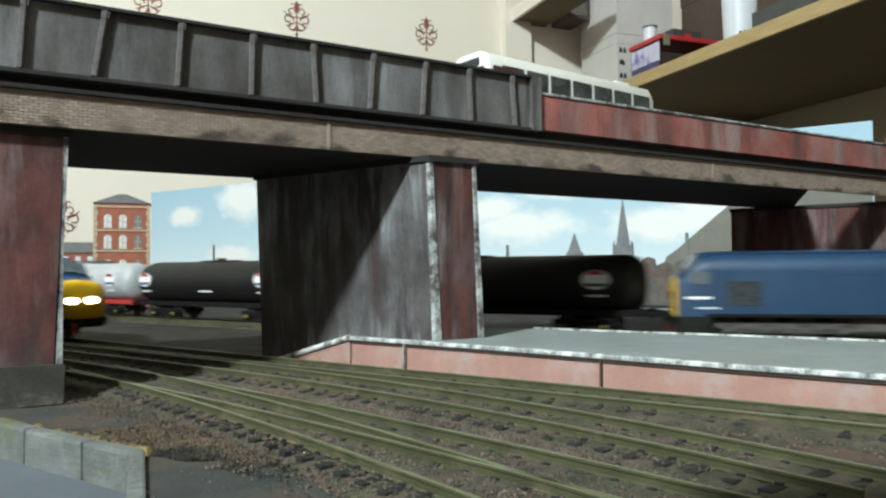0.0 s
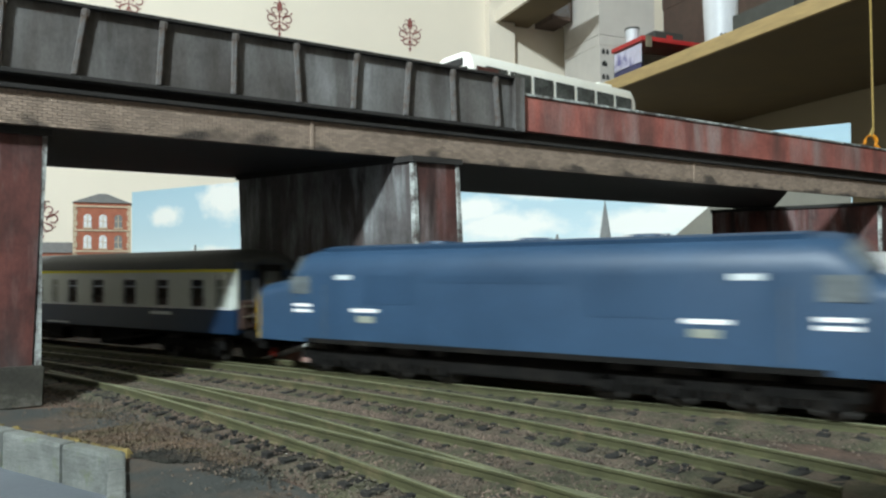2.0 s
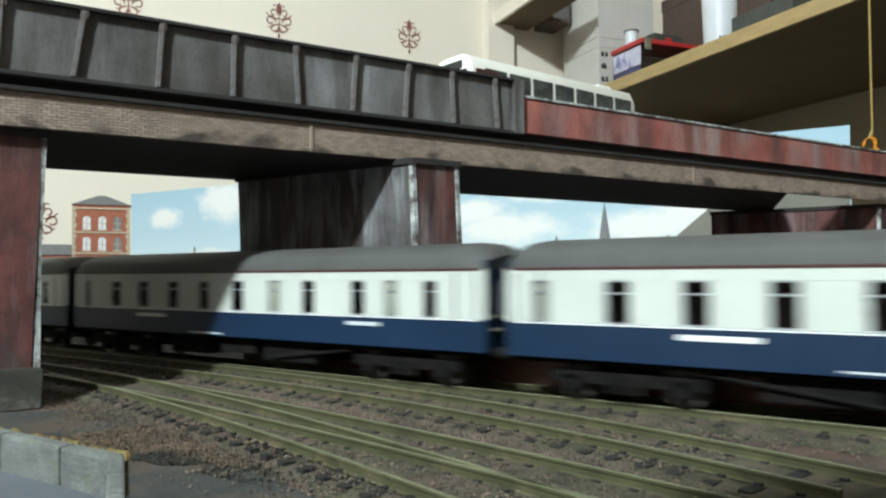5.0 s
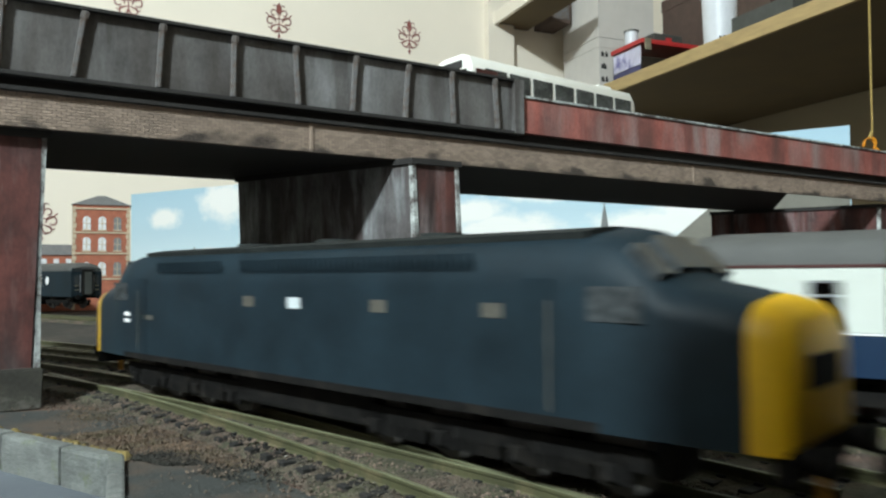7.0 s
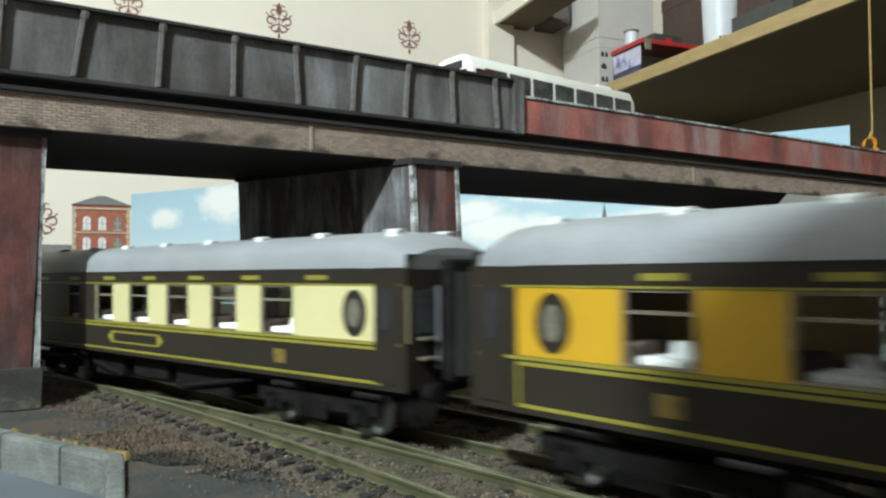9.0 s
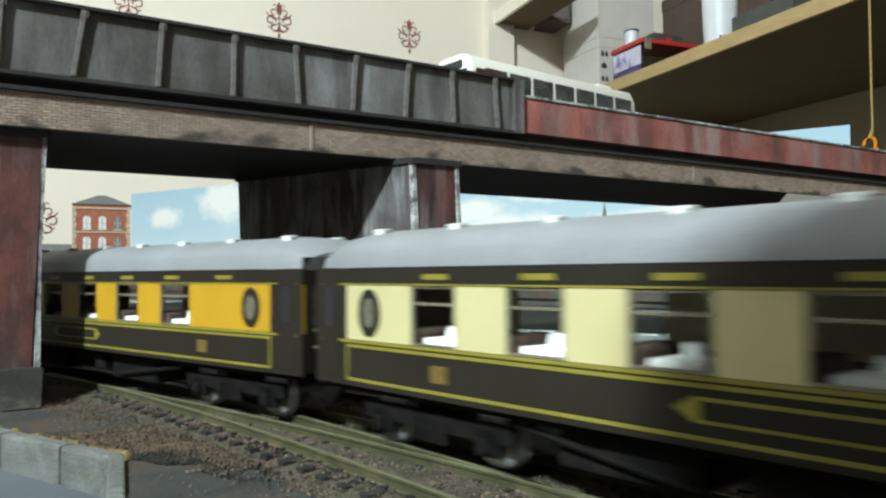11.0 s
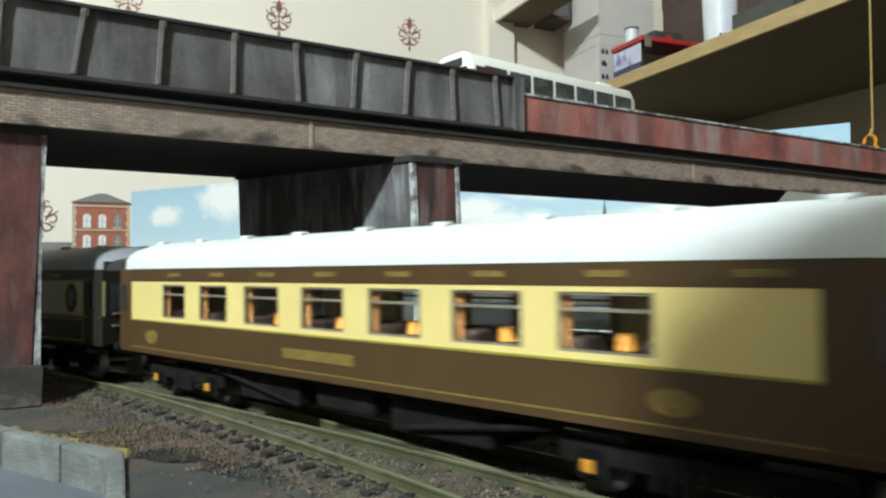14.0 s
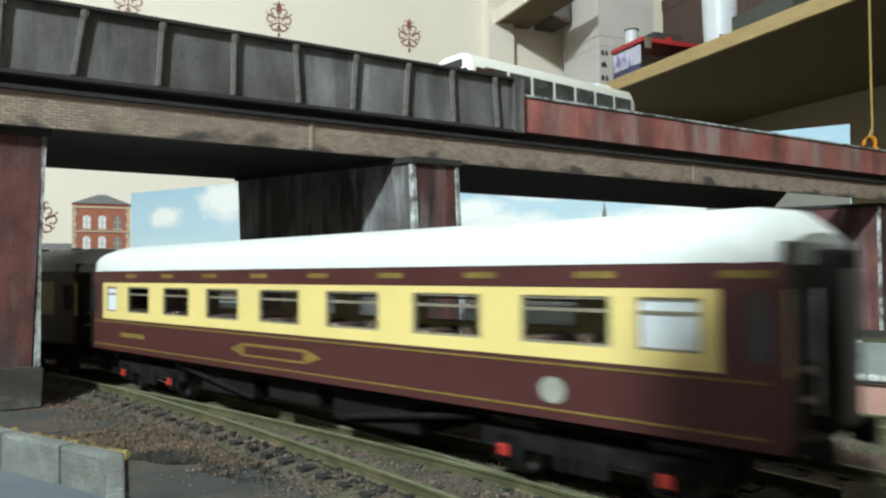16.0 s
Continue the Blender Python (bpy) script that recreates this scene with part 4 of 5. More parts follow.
CURTAIN = mat("orange_brown_curtain", (0.34, 0.14, 0.03), 0.8, vary=0.3, size=0.004)
SHADE = mat("orange_lamp_shade", (0.60, 0.24, 0.03), 0.6, vary=0.1)
RED_PAINT = mat("signal_red_paint", (0.40, 0.03, 0.02), 0.45, vary=0.1)
ORANGE_PAINT = mat("orange_axlebox_paint", (0.55, 0.24, 0.02), 0.5, vary=0.1)
WHITE_PAINT = mat("white_lettering", (0.85, 0.86, 0.86), 0.5, vary=0.05)
YELLOW_LINE = mat("yellow_first_class_line", (0.75, 0.66, 0.02), 0.45, vary=0.05)
CHROME = mat("bright_footstep_metal", (0.6, 0.62, 0.65), 0.3, 0.7, vary=0.2, size=0.004)
BRASS = mat("brass_reflector", (0.38, 0.30, 0.04), 0.4, 0.3, vary=0.1)
HEADLIGHT = glow("lit_headcode_panel", (1.0, 0.97, 0.9), 9)
TAIL_LIGHT = glow("lit_red_tail_lamp", (1.0, 0.10, 0.03), 5)
DIM_GLASS = mat("dusty_body_window", (0.10, 0.095, 0.08), 0.3, vary=0.3, size=0.004, bump=0)
MILK_GLASS = mat("grey_obscured_window", (0.30, 0.32, 0.27), 0.35, vary=0.15, size=0.006)
OLD_GLASS = mat("dusty_cab_glass", (0.05, 0.058, 0.062), 0.2, vary=0.5, size=0.003, bump=0)
PALE_DOOR = mat("paler_blue_door", (0.10, 0.17, 0.25), 0.5, vary=0.15, size=0.01, bump=0)
PANE_GLASS = clear("coach_window_glass", (0.92, 0.95, 0.93), 0.02)


def bogie(parent, x, wheelbase=34, wheels=2, r=6.2, colour=None, mark=None, face=None, rim=None):
    """Side frames, axleboxes and wheels."""
    b = new("bogie")
    b.parent = parent
    b.location = (x * MM, 0, 0)
    xs = [wheelbase * (k / (wheels - 1) - 0.5) for k in range(wheels)]
    for s in (-1, 1):
        bm = bmesh.new()
        y0, y1 = sorted((s * 11.2, s * 13.0))
        box(bm, xs[0] - 7, xs[-1] + 7, y0, y1, 5.5, 9.5, 0.4)
        for a in xs:
            box(bm, a - 3.2, a + 3.2, y0, y1 + (0.8 if s > 0 else 0), 2.6, 8.5, 0.4)
            box(bm, a - 1.6, a + 1.6, s * 13.6 - 0.7, s * 13.6 + 0.7, 3.6, 6.6, 0.3)
        for a, c in zip(xs, xs[1:]):
            for k in range(4):
                cyl(bm, ((a + c) / 2 - 4.5 + 3 * k, s * 13.2, 3.2), ((a + c) / 2 - 4.5 + 3 * k, s * 13.2, 8), 1.0, 1.0, 8)
        part("side_frame", bm, colour or BLACK_FRAME, b)
        if mark:
            for a in xs:
                part("axlebox_cover", Box(a - 1.2, a + 1.2, s * 14.3 - 0.4, s * 14.3 + 0.3, 4.2, 6.5, 0.3), mark, b, face or "")
    for a in xs:
        bm = bmesh.new()
        for s in (-1, 1):
            cyl(bm, (a, s * 7.4, r), (a, s * 9.6, r), r, r, 20)
            cyl(bm, (a, s * 7.0, r), (a, s * 7.6, r), r + 0.7, r + 0.7, 20)
        cyl(bm, (a, -7, r), (a, 7, r), 1, 1, 8)
        part("wheelset", bm, rim or WHEEL, b, smooth=True)
    part("bolster", Box(xs[0] - 4, xs[-1] + 4, -6.5, 6.5, 8, 12.5), BLACK_FRAME, b)
    return b


def roof_ring(x, hw, z0, rise, n=14):
    return [(x, -hw * math.cos(math.pi * k / n), z0 + rise * (math.sin(math.pi * k / n) ** 0.62)) for k in range(n + 1)]


def coach(name, label, group, length, low, band, roof, wins, zs=(14, 24.5, 37.5, 41.5), hw=17.6, rise=9.4, fascia=None, detail=None,
          line=None, dome=4.0, seats=True, ends=None, vents=(), bog=None, lamp=None, frost=(), inset=(0, 0), curtain=None):
    """A corridor coach: zs are the sill, waist, window-top and cantrail heights; wins (x0, x1) in mm from the middle."""
    c = empty(name, label, "railway coach", group)
    h = length / 2
    zb, zw, zt, zc = zs
    part("underframe", Box(-h + 2, h - 2, -14.5, 14.5, 11.5, zb, 0.4), BLACK_FRAME, c)
    for s in (-1, 1):
        y0, y1 = sorted((s * hw, s * (hw - 1.0)))
        part("lower_side", Box(-h, h, y0, y1, zb - 0.6, zw), low, c)
        edges = [-h] + [e for w in wins for e in w] + [h]
        for a, b in zip(edges[::2], edges[1::2]):
            part("side_panel", Box(a, b, y0, y1, zw + 0.003, zt), band, c)
        part("fascia", Box(-h, h, y0 + (0 if s > 0 else -0.05), y1 + (0.05 if s > 0 else 0), zt + 0.003, zc), fascia or band, c)
        zw_, zt_ = zw + inset[0], zt - inset[1]
        for i, (a, b) in enumerate(wins):
            if inset[0]:
                part("side_panel", Box(a, b, y0, y1, zw + 0.003, zw_), band, c)
                part("side_panel", Box(a, b, y0, y1, zt_, zt), band, c)
            if curtain and i not in frost:
                for q, w in ((a, 1.7), (b - 1.5, 1.5)):
                    part("curtain", Box(q, q + w, *sorted((s * (hw - 2.4), s * (hw - 1.6))), zw_ + 0.4, zt_ - 0.3, 0.3), curtain, c, "orange-brown window curtain")
            part("window", Box(a, b, *sorted((s * (hw - 0.75), s * (hw - 0.45))), zw_, zt_), (FROST if lamp else MILK_GLASS) if i in frost else PANE_GLASS, c).visible_shadow = False
            bm = bmesh.new()
            for q in ((a - 0.1, a + 0.5, zw_, zt_), (b - 0.5, b + 0.1, zw_, zt_), (a, b, zw_ - 0.1, zw_ + 0.5), (a, b, zt_ - 0.5, zt_), (a, b, zw_ + (zt_ - zw_) * 0.68, zw_ + (zt_ - zw_) * 0.68 + 0.6)):
                box(bm, q[0], q[1], *sorted((s * (hw - 0.9), s * (hw - 0.25))), q[2], q[3])
            part("window_frame", bm, STEEL_DULL if lamp else CHROME, c)
        if line:
            for z, th in line[1]:
                part("lining", Box(-h + 2, h - 2, *sorted((s * (hw - 0.2), s * (hw + 0.14))), z, z + th), line[0], c)
    for e in (-1, 1):
        x0, x1 = sorted((e * h, e * (h - 1.2)))
        part("end_wall", Box(x0, x1, -hw + 1, hw - 1, zb, zc + 3), ends or low, c)
        bm = bmesh.new()
        box(bm, *sorted((e * h, e * (h + 3.4))), -6, 6, zb + 1, zc + 2, 0.8)
        part("gangway", bm, BLACK_FRAME, c, "black corridor connection")
        part("gangway_door", Box(*sorted((e * (h + 3.35), e * (h + 3.7))), -4, 4, zb + 2, zc - 1, 0.1), GREY_PLASTIC, c, "grey gangway door")
        for yy in (-11.5, 11.5):
            part("end_window", Box(*sorted((e * (h - 0.2), e * (h + 0.25))), yy - 2.6, yy + 2.6, zw + 2, zt - 1, 0.1), OLD_GLASS, c, "dusty end window")
            part("handrail", cyl(bmesh.new(), (e * (h + 0.9), yy * 0.68, zb + 4), (e * (h + 0.9), yy * 0.68, zt), 0.35, 0.35, 6), CHROME, c, "bright handrail")
            for z in (zw - 4, zw + 0.5):
                part("end_step", Box(*sorted((e * h, e * (h + 1.6))), yy - 2.2, yy + 2.2, z, z + 0.7, 0.15), STEEL_DULL, c, "dull metal end step")
        for s in (-1, 1):
            part("buffer", cyl(bmesh.new(), (e * h, s * 11.5, 13), (e * (h + 4), s * 11.5, 13), 1.6, 2.4, 12), BLACK_FRAME, c, smooth=True)
    rings = [roof_ring(-h + dome * 0, hw - 1.5, zc - 0.4, rise * 0.55), roof_ring(-h + dome, hw, zc - 0.2, rise * 0.93), roof_ring(-h + dome * 2.4, hw + 0.2, zc, rise),
             roof_ring(h - dome * 2.4, hw + 0.2, zc, rise), roof_ring(h - dome, hw, zc - 0.2, rise * 0.93), roof_ring(h, hw - 1.5, zc - 0.4, rise * 0.55)]
    part("roof", fixed(loft(bmesh.new(), rings)), roof, c, smooth=True)
    for x, y in vents:
        z = zc + rise * (math.sqrt(max(1 - (y / hw) ** 2, 0)) ** 0.62)
        bm = cyl(bmesh.new(), (x, y, z - 1), (x, y, z + 0.5), 2.4, 1.8, 10)
        box(bm, x - 2.4, x + 2.4, y - 1.2, y + 1.2, z + 0.2, z + 0.9, 0.3)
        part("roof_vent", bm, ROOF_WHITE if roof is not ROOF_GREY else roof, c)
    part("floor", Box(-h + 1.3, h - 1.3, -hw + 1.1, hw - 1.1, zb + 0.05, zb + 1.2), SEAT, c)
    part("partition", Box(-h + 1.3, h - 1.3, 0.5, 1.5, zb + 1.3, zc), SEAT, c) if seats == "compartment" else None
    if seats:
        for a, b in wins:
            m_ = (a + b) / 2
            if lamp:
                part("table", Box(m_ - 5, m_ + 5, -hw + 1.6, -4, zw - 1.4, zw - 0.3, 0.3), CLOTH if lamp is CLOTH else SEAT, c, "table beside the window")
                part("table_lamp", cyl(bmesh.new(), (m_ + 1, -hw + 6, zw + (1.6 if lamp is SHADE else -0.3)), (m_ + 1, -hw + 6, zw + (4.4 if lamp is SHADE else 4.2)), 2.6 if lamp is CLOTH else 2.0, 1.5, 10), lamp, c, smooth=True)
                if lamp is CLOTH:
                    part("linen_setting", Box(m_ - 5.2, m_ + 4.4, -hw + 2.2, -7, zw - 0.3, zw + 1.6, 0.6), CLOTH, c, "white linen on the table")
            for e in (-1, 1):
                part("seat", Box(m_ + e * 9 - 2.5, m_ + e * 9 + 2.5, -hw + 1.8, -3, zb + 1.3, zw + 3.5, 0.8), SEAT, c)
    bx = h - 38
    for e in (-1, 1):
        bogie(c, e * bx, 34, **(bog or {}))
    for a, b, z in ((-50, -22, 4.5), (-14, 8, 6), (14, 44, 4.0)):
        part("underfloor_box", Box(a, b, -13, 13, z, 11.45, 0.6), BLACK_FRAME, c)
    for s in (-1, 1):
        for e in (-1, 1):
            part("truss_rod", cyl(bmesh.new(), (e * (h - 62), s * 14, 11), (e * 20, s * 14, 5.5), 0.7, 0.7, 6), BLACK_FRAME, c)
    if detail:
        for s in (-1, 1):
            detail(c, s, hw, h)
    return c


def badge(c, s, x, z, rx, rz, y, material, name="crest", label="", th=0.2):
    bm = plate(bmesh.new(), oval(x, z, rx, rz), *sorted((s * (y - 0.1), s * (y + th))))
    return part(name, fixed(bm), material, c, label)


def bar(c, s, x0, x1, z0, z1, y, material, name="lettering", label=""):
    return part(name, Box(x0, x1, *sorted((s * (y - 0.1), s * (y + 0.16))), z0, z1), material, c, label)


def frame_line(c, s, x0, x1, z0, z1, y, w, material):
    bm = bmesh.new()
    for q in ((x0, x1, z0, z0 + w), (x0, x1, z1 - w, z1), (x0, x0 + w, z0 + w, z1 - w), (x1 - w, x1, z0 + w, z1 - w)):
        box(bm, q[0], q[1], *sorted((s * (y - 0.1), s * (y + 0.14))), q[2], q[3])
    part("gold_lining", bm, material, c, "gold lining")


def diesel(name, label, group, length, paint, roofpaint, glow_front, glow_rear, dirty=False, nose=19, bars=None, marks=True):
    """A nose-cab diesel: bonnet at each end, cab behind it, long engine body, three-axle bogies."""
    c = empty(name, label, "locomotive", group)
    h = length / 2

    def ring(x, hw, zt, sh, z0=12.5):
        pts = [(x, -hw, z0), (x, -hw, zt - sh)]
        pts += [(x, -hw + hw * 0.5 * (1 - math.cos(a)), zt - sh + sh * 0.86 * math.sin(a)) for a in np.linspace(0.25, 1.45, 6)]
        pts += [(x, 0, zt)]
        return pts + [(px, -py, pz) for px, py, pz in reversed(pts[:-1])]

    top = 48.6 if dirty else 50.3
    rear = lambda e: 6.2 if dirty else (6.5 if e > 0 else 1.8)
    half_body = lambda e: [ring(e * (h - rear(e)), 15.9, 36.4, 7), ring(e * (h - nose * 0.6), 16.6, 37.6, 6.6), ring(e * (h - nose), 17.0, 38.6, 6.6),
                           ring(e * (h - nose - 1.2), 17.1, 39.6, 7), ring(e * (h - nose - 8.5), 17.6, top - 1.0, 11), ring(e * (h - nose - 14), 17.6, top, 11.5)]
    part("body_shell", fixed(loft(bmesh.new(), half_body(-1) + half_body(1)[::-1])), paint, c, smooth=True)
    part("roof_panel", fixed(loft(bmesh.new(), [[(x, yy, top - 1.6 + 1.9 * math.cos(yy / 12.0 * 1.2)) for yy in np.linspace(-12.5, 12.5, 9)] + [(x, 11.5, top - 4.5), (x, -11.5, top - 4.5)]
         for x in (-h + nose + 17, h - nose - 17)])), roofpaint, c, smooth=True)
    for e in (-1, 1):
        yw = rear(e)
        ny = [ring(e * (h - yw - 0.1), 16.0, 36.5, 7), ring(e * (h - yw * 0.5), 15.7, 35.9, 7.4), ring(e * (h - 1.0), 14.6, 34.6, 8), ring(e * h, 13.2, 32.8, 8, 14)]
        part("yellow_nose", fixed(loft(bmesh.new(), ny if e > 0 else ny[::-1])), WARN_YELLOW, c, "yellow warning panel", smooth=True)
        lit = glow_front if e > 0 else glow_rear
        if lit:
            for yy in ((-6, 6) if lit is HEADLIGHT else (-8.5, 8.5)):
                part("headlight", fixed(loft(bmesh.new(), [[(e * (h - 0.6), yy + 4.2 * math.cos(a), 24 + 2.1 * math.sin(a)) for a in np.linspace(0, 2 * math.pi, 14, endpoint=False)],
                     [(e * (h + 0.5), yy + 4.0 * math.cos(a), 24 + 1.9 * math.sin(a)) for a in np.linspace(0, 2 * math.pi, 14, endpoint=False)]])), lit, c, "glowing light")
        else:
            bm = bmesh.new()
            box(bm, *sorted((e * (h - 0.5), e * (h + 0.25))), -8, 8, 21.5, 27, 0.4)
            part("headcode_panel", bm, BLACK_FRAME, c)
        part("buffer_beam", Box(*sorted((e * (h - 3), e * (h - 0.4))), -14.5, 14.5, 8, 13.4, 0.5), BLACK_FRAME, c)
        for yy in (-11, 11):
            part("buffer", cyl(bmesh.new(), (e * (h - 0.5), yy, 12), (e * (h + 5), yy, 12), 1.6, 2.6, 12), BLACK_FRAME, c, smooth=True)
        part("brake_pipe", cyl(bmesh.new(), (e * (h + 0.8), -5, 11), (e * (h + 1.2), -5, 4), 0.9, 0.9, 8), ORANGE_PAINT if dirty else RED_PAINT, c)
        # windscreens lie on the slope above the bonnet
        for yy, ww in ((-11.2, 3.2), (-3.9, 3.5), (3.9, 3.5), (11.2, 3.2)):
            q = []
            for f, sg in ((0.12, -1), (0.12, 1), (0.86, 1), (0.86, -1)):
                x = e * (h - nose - 1.2 - 7.3 * f)
                z = 39.6 + (top - 40.6) * f - (0.20 if abs(yy) > 8 else 0.05) * (7 + 4 * f)
                q.append((x, yy + sg * ww, z))
            part("windscreen", fixed(loft(bmesh.new(), [[(x + e * 0.7, y, z + 0.7) for x, y, z in q], [(x - e * 1.5, y, z - 1.5) for x, y, z in q]])), OLD_GLASS if dirty else GREY_GLASS, c)
        for s in (-1, 1):
            bar(c, s, *sorted((e * (h - nose - 3.5), e * (h - nose - 14))), 31.5, 38.4 - 0.8 * dirty, 17.6, OLD_GLASS if dirty else GREY_GLASS, "cab_window", "pale cab side window")
            bar(c, s, *sorted((e * (h - nose - 21.5), e * (h - nose - 28))), 14, 39, 17.6, paint, "cab_door")
            bar(c, s, *sorted((e * (h - nose - 22), e * (h - nose - 22.4))), 15, 35, 17.7, DIM_GLASS, "handrail")
            bar(c, s, *sorted((e * (h - 9.5), e * (h - 18))), 17, 31, 15.9, BLACK_FRAME if dirty else paint, "bonnet_grille")
            back = 6 if bars and e < 0 else 0
            ex = e * (h - nose - (10 if not dirty else 14) + back * 0.6 + (9 if bars and e > 0 else 0))
            wd = 5 if not dirty else 1.9
            if marks and (not dirty or e < 0):
                for z in (24.2, 26.4):
                    bar(c, s, ex - wd, ex + wd, z, z + 1.2, 17.6, WHITE_PAINT, "emblem_bar", "white emblem bar")
            if dirty and e < 0:
                bar(c, s, ex + 11, ex + 19, 25.6, 27.0, 17.6, DIM_GLASS, "lettering", "illegible pale number")
            if marks and not dirty:
                if not (bars and e > 0):
                    bar(c, s, *sorted((e * (h - nose - 36 + back), e * (h - nose - 49 + back))), 24.8, 26.2, 17.6, WHITE_PAINT, "lettering", "illegible white number")
                    bar(c, s, *sorted((e * (h - nose - 39 + back), e * (h - nose - 47 + back))), 21, 23.4, 17.6, MILK_GLASS, "data_panel", "pale data panel")
                if bars:
                    door = back if e < 0 else 9
                    bar(c, s, *sorted((e * (h - nose - 17 + door), e * (h - nose - 27 + door))), 18, 32, 17.66, PALE_DOOR, "door_panel", "paler blue cab door")
            if marks and not dirty and not (bars and e > 0):
                bar(c, s, *sorted((e * (h - nose - 27), e * (h - nose - 36))), 37, 38.8, 17.6, FROST, "lettering", "illegible pale number")
    for s in (-1, 1):
        for x in (-16, 5, 37, 70) if dirty else ():
            bar(c, s, x - 2.6, x + 2.6, 31.4, 34.2, 17.6, FROST if x == 5 else DIM_GLASS, "body_window", "square body window")
        for x0, x1, z0, z1 in ((-62, -40, 28, 41), (-34, 20, 36, 41), (26, 56, 26, 41)) if not dirty else ((-70, -30, 41, 44), (-20, 66, 41, 44)):
            bm = bmesh.new()
            for k in range(int((x1 - x0) / 2)):
                box(bm, x0 + k * 2, x0 + k * 2 + 1.1, *sorted((s * 17.4, s * 17.85)), z0, min(z1, 38.5 if not dirty else 44))
            part("grille", bm, paint, c)
        part("body_lining", Box(-h + nose + 12, h - nose - 12, *sorted((s * 17.5, s * 17.8)), 12.4, 14.2), BLACK_FRAME, c)
        if bars:
            bar(c, s, bars[0], bars[1], 30.7, 31.9, 17.6, RED_PAINT, "nameplate", "red nameplate")
    for k in range(3):
        x = -40 + 40 * k
        part("roof_fan", cyl(bmesh.new(), (x, 0, top - 1), (x, 0, top + 0.9), 6, 5.4, 18), roofpaint, c, smooth=True)
    for e in (-1, 1):
        bogie(c, e * (h - 62), 62, 4, 6.6, BLACK_FRAME if dirty or glow_front else BOGIE_GREY)
    part("fuel_tank", Box(-30, 30, -13, 13, 4, 12.4, 1), BLACK_FRAME if dirty or glow_front else BOGIE_GREY, c)
    return c


def tank_wagon(label, group, body, under, length=248):
    c = empty("tank_wagon", label, "tank wagon", group)
    h = length / 2
    rings = [[(x, -r * math.sin(2 * math.pi * k / 28), 31.5 + r * math.cos(2 * math.pi * k / 28)) for k in range(28)]
             for x, r in ((-h, 6), (-h + 1.5, 13), (-h + 5, 16.6), (-h + 11, 18), (h - 11, 18), (h - 5, 16.6), (h - 1.5, 13), (h, 6))]
    part("barrel", fixed(loft(bmesh.new(), rings)), body, c, smooth=True)
    for s in (-1, 1):
        part("sole_bar", Box(-h - 4, h + 4, *sorted((s * 9, s * 12)), 11.5, 15.5, 0.4), under, c)
        for x in (-h + 15.5, h - 27):
            bm = plate(bmesh.new(), oval(x, 34, 8.5, 6), *sorted((s * 17.2, s * 18.3)))
            part("emblem", fixed(bm), WHITE_PAINT, c, "white oval emblem with red and blue bands")
            part("emblem_band", fixed(plate(bmesh.new(), [(x - 5.5, 37), (x + 5.5, 37), (x + 3.5, 39.6), (x - 3.5, 39.6)], *sorted((s * 18.2, s * 18.6)))), RED_PAINT, c)
            part("emblem_band", fixed(plate(bmesh.new(), [(x - 5.5, 29.9), (x + 5.5, 29.9), (x + 7.2, 31.8), (x - 7.2, 31.8)], *sorted((s * 18.2, s * 18.6)))), BR_BLUE, c)
            bar(c, s, x - 6, x + 6, 23.6, 25.2, 16.4, WHITE_PAINT)
        bar(c, s, -8, 8, 24, 26, 16.6, WHITE_PAINT)
    bm = bmesh.new()
    box(bm, -22, 22, -4, 4, 49, 50.3, 0.4)
    cyl(bm, (0, 0, 48), (0, 0, 52), 4.5, 4, 16)
    part("roof_walkway", bm, body, c)
    for e in (-1, 1):
        bm = bmesh.new()
        box(bm, *sorted((e * (h + 2), e * (h + 4.5))), -14, 14, 11, 16.5, 0.5)
        part("headstock", bm, under, c)
        bogie(c, e * (h - 36), 26, 2, 6.2, None, BRASS, "yellow axlebox end")
        for s in (-1, 1):
            part("buffer", cyl(bmesh.new(), (e * (h + 4), s * 11.5, 13), (e * (h + 8), s * 11.5, 13), 1.6, 2.4, 10), BLACK_FRAME, c)
    return c


# --- the blue express on the platform line
peak_a = diesel("diesel_locomotive", "bright blue nose-cab diesel with lit yellow front", "blue express train", 248, BR_BLUE, BR_BLUE, HEADLIGHT, None, bars=(-69, -44))
peak_b = diesel("diesel_locomotive", "blue nose-cab diesel with dusty grey bogies", "blue express train", 248, DULL_BLUE, DULL_BLUE, TAIL_LIGHT, None)


def spread(n, w, first, step):
    return [(first + step * k - w / 2, first + step * k + w / 2) for k in range(n)]


def blue_detail(c, s, hw, h):
    bar(c, s, -h + 56, -h + 78, 20.6, 22.2, hw, WHITE_PAINT)
    bar(c, s, h - 62, h - 46, 20.8, 22.2, hw, FROST)
    # pale bar that paints a glint along the sill
    bar(c, s, -30, -8, 14.2, 14.8, hw, FROST, "painted_sill_glint")
    for x in (-h + 8, h - 8):
        for d in (-4.2, 4.2):
            bar(c, s, x + d - 0.3, x + d + 0.3, 14, 40, hw, COACH_BLUE, "door_edge")


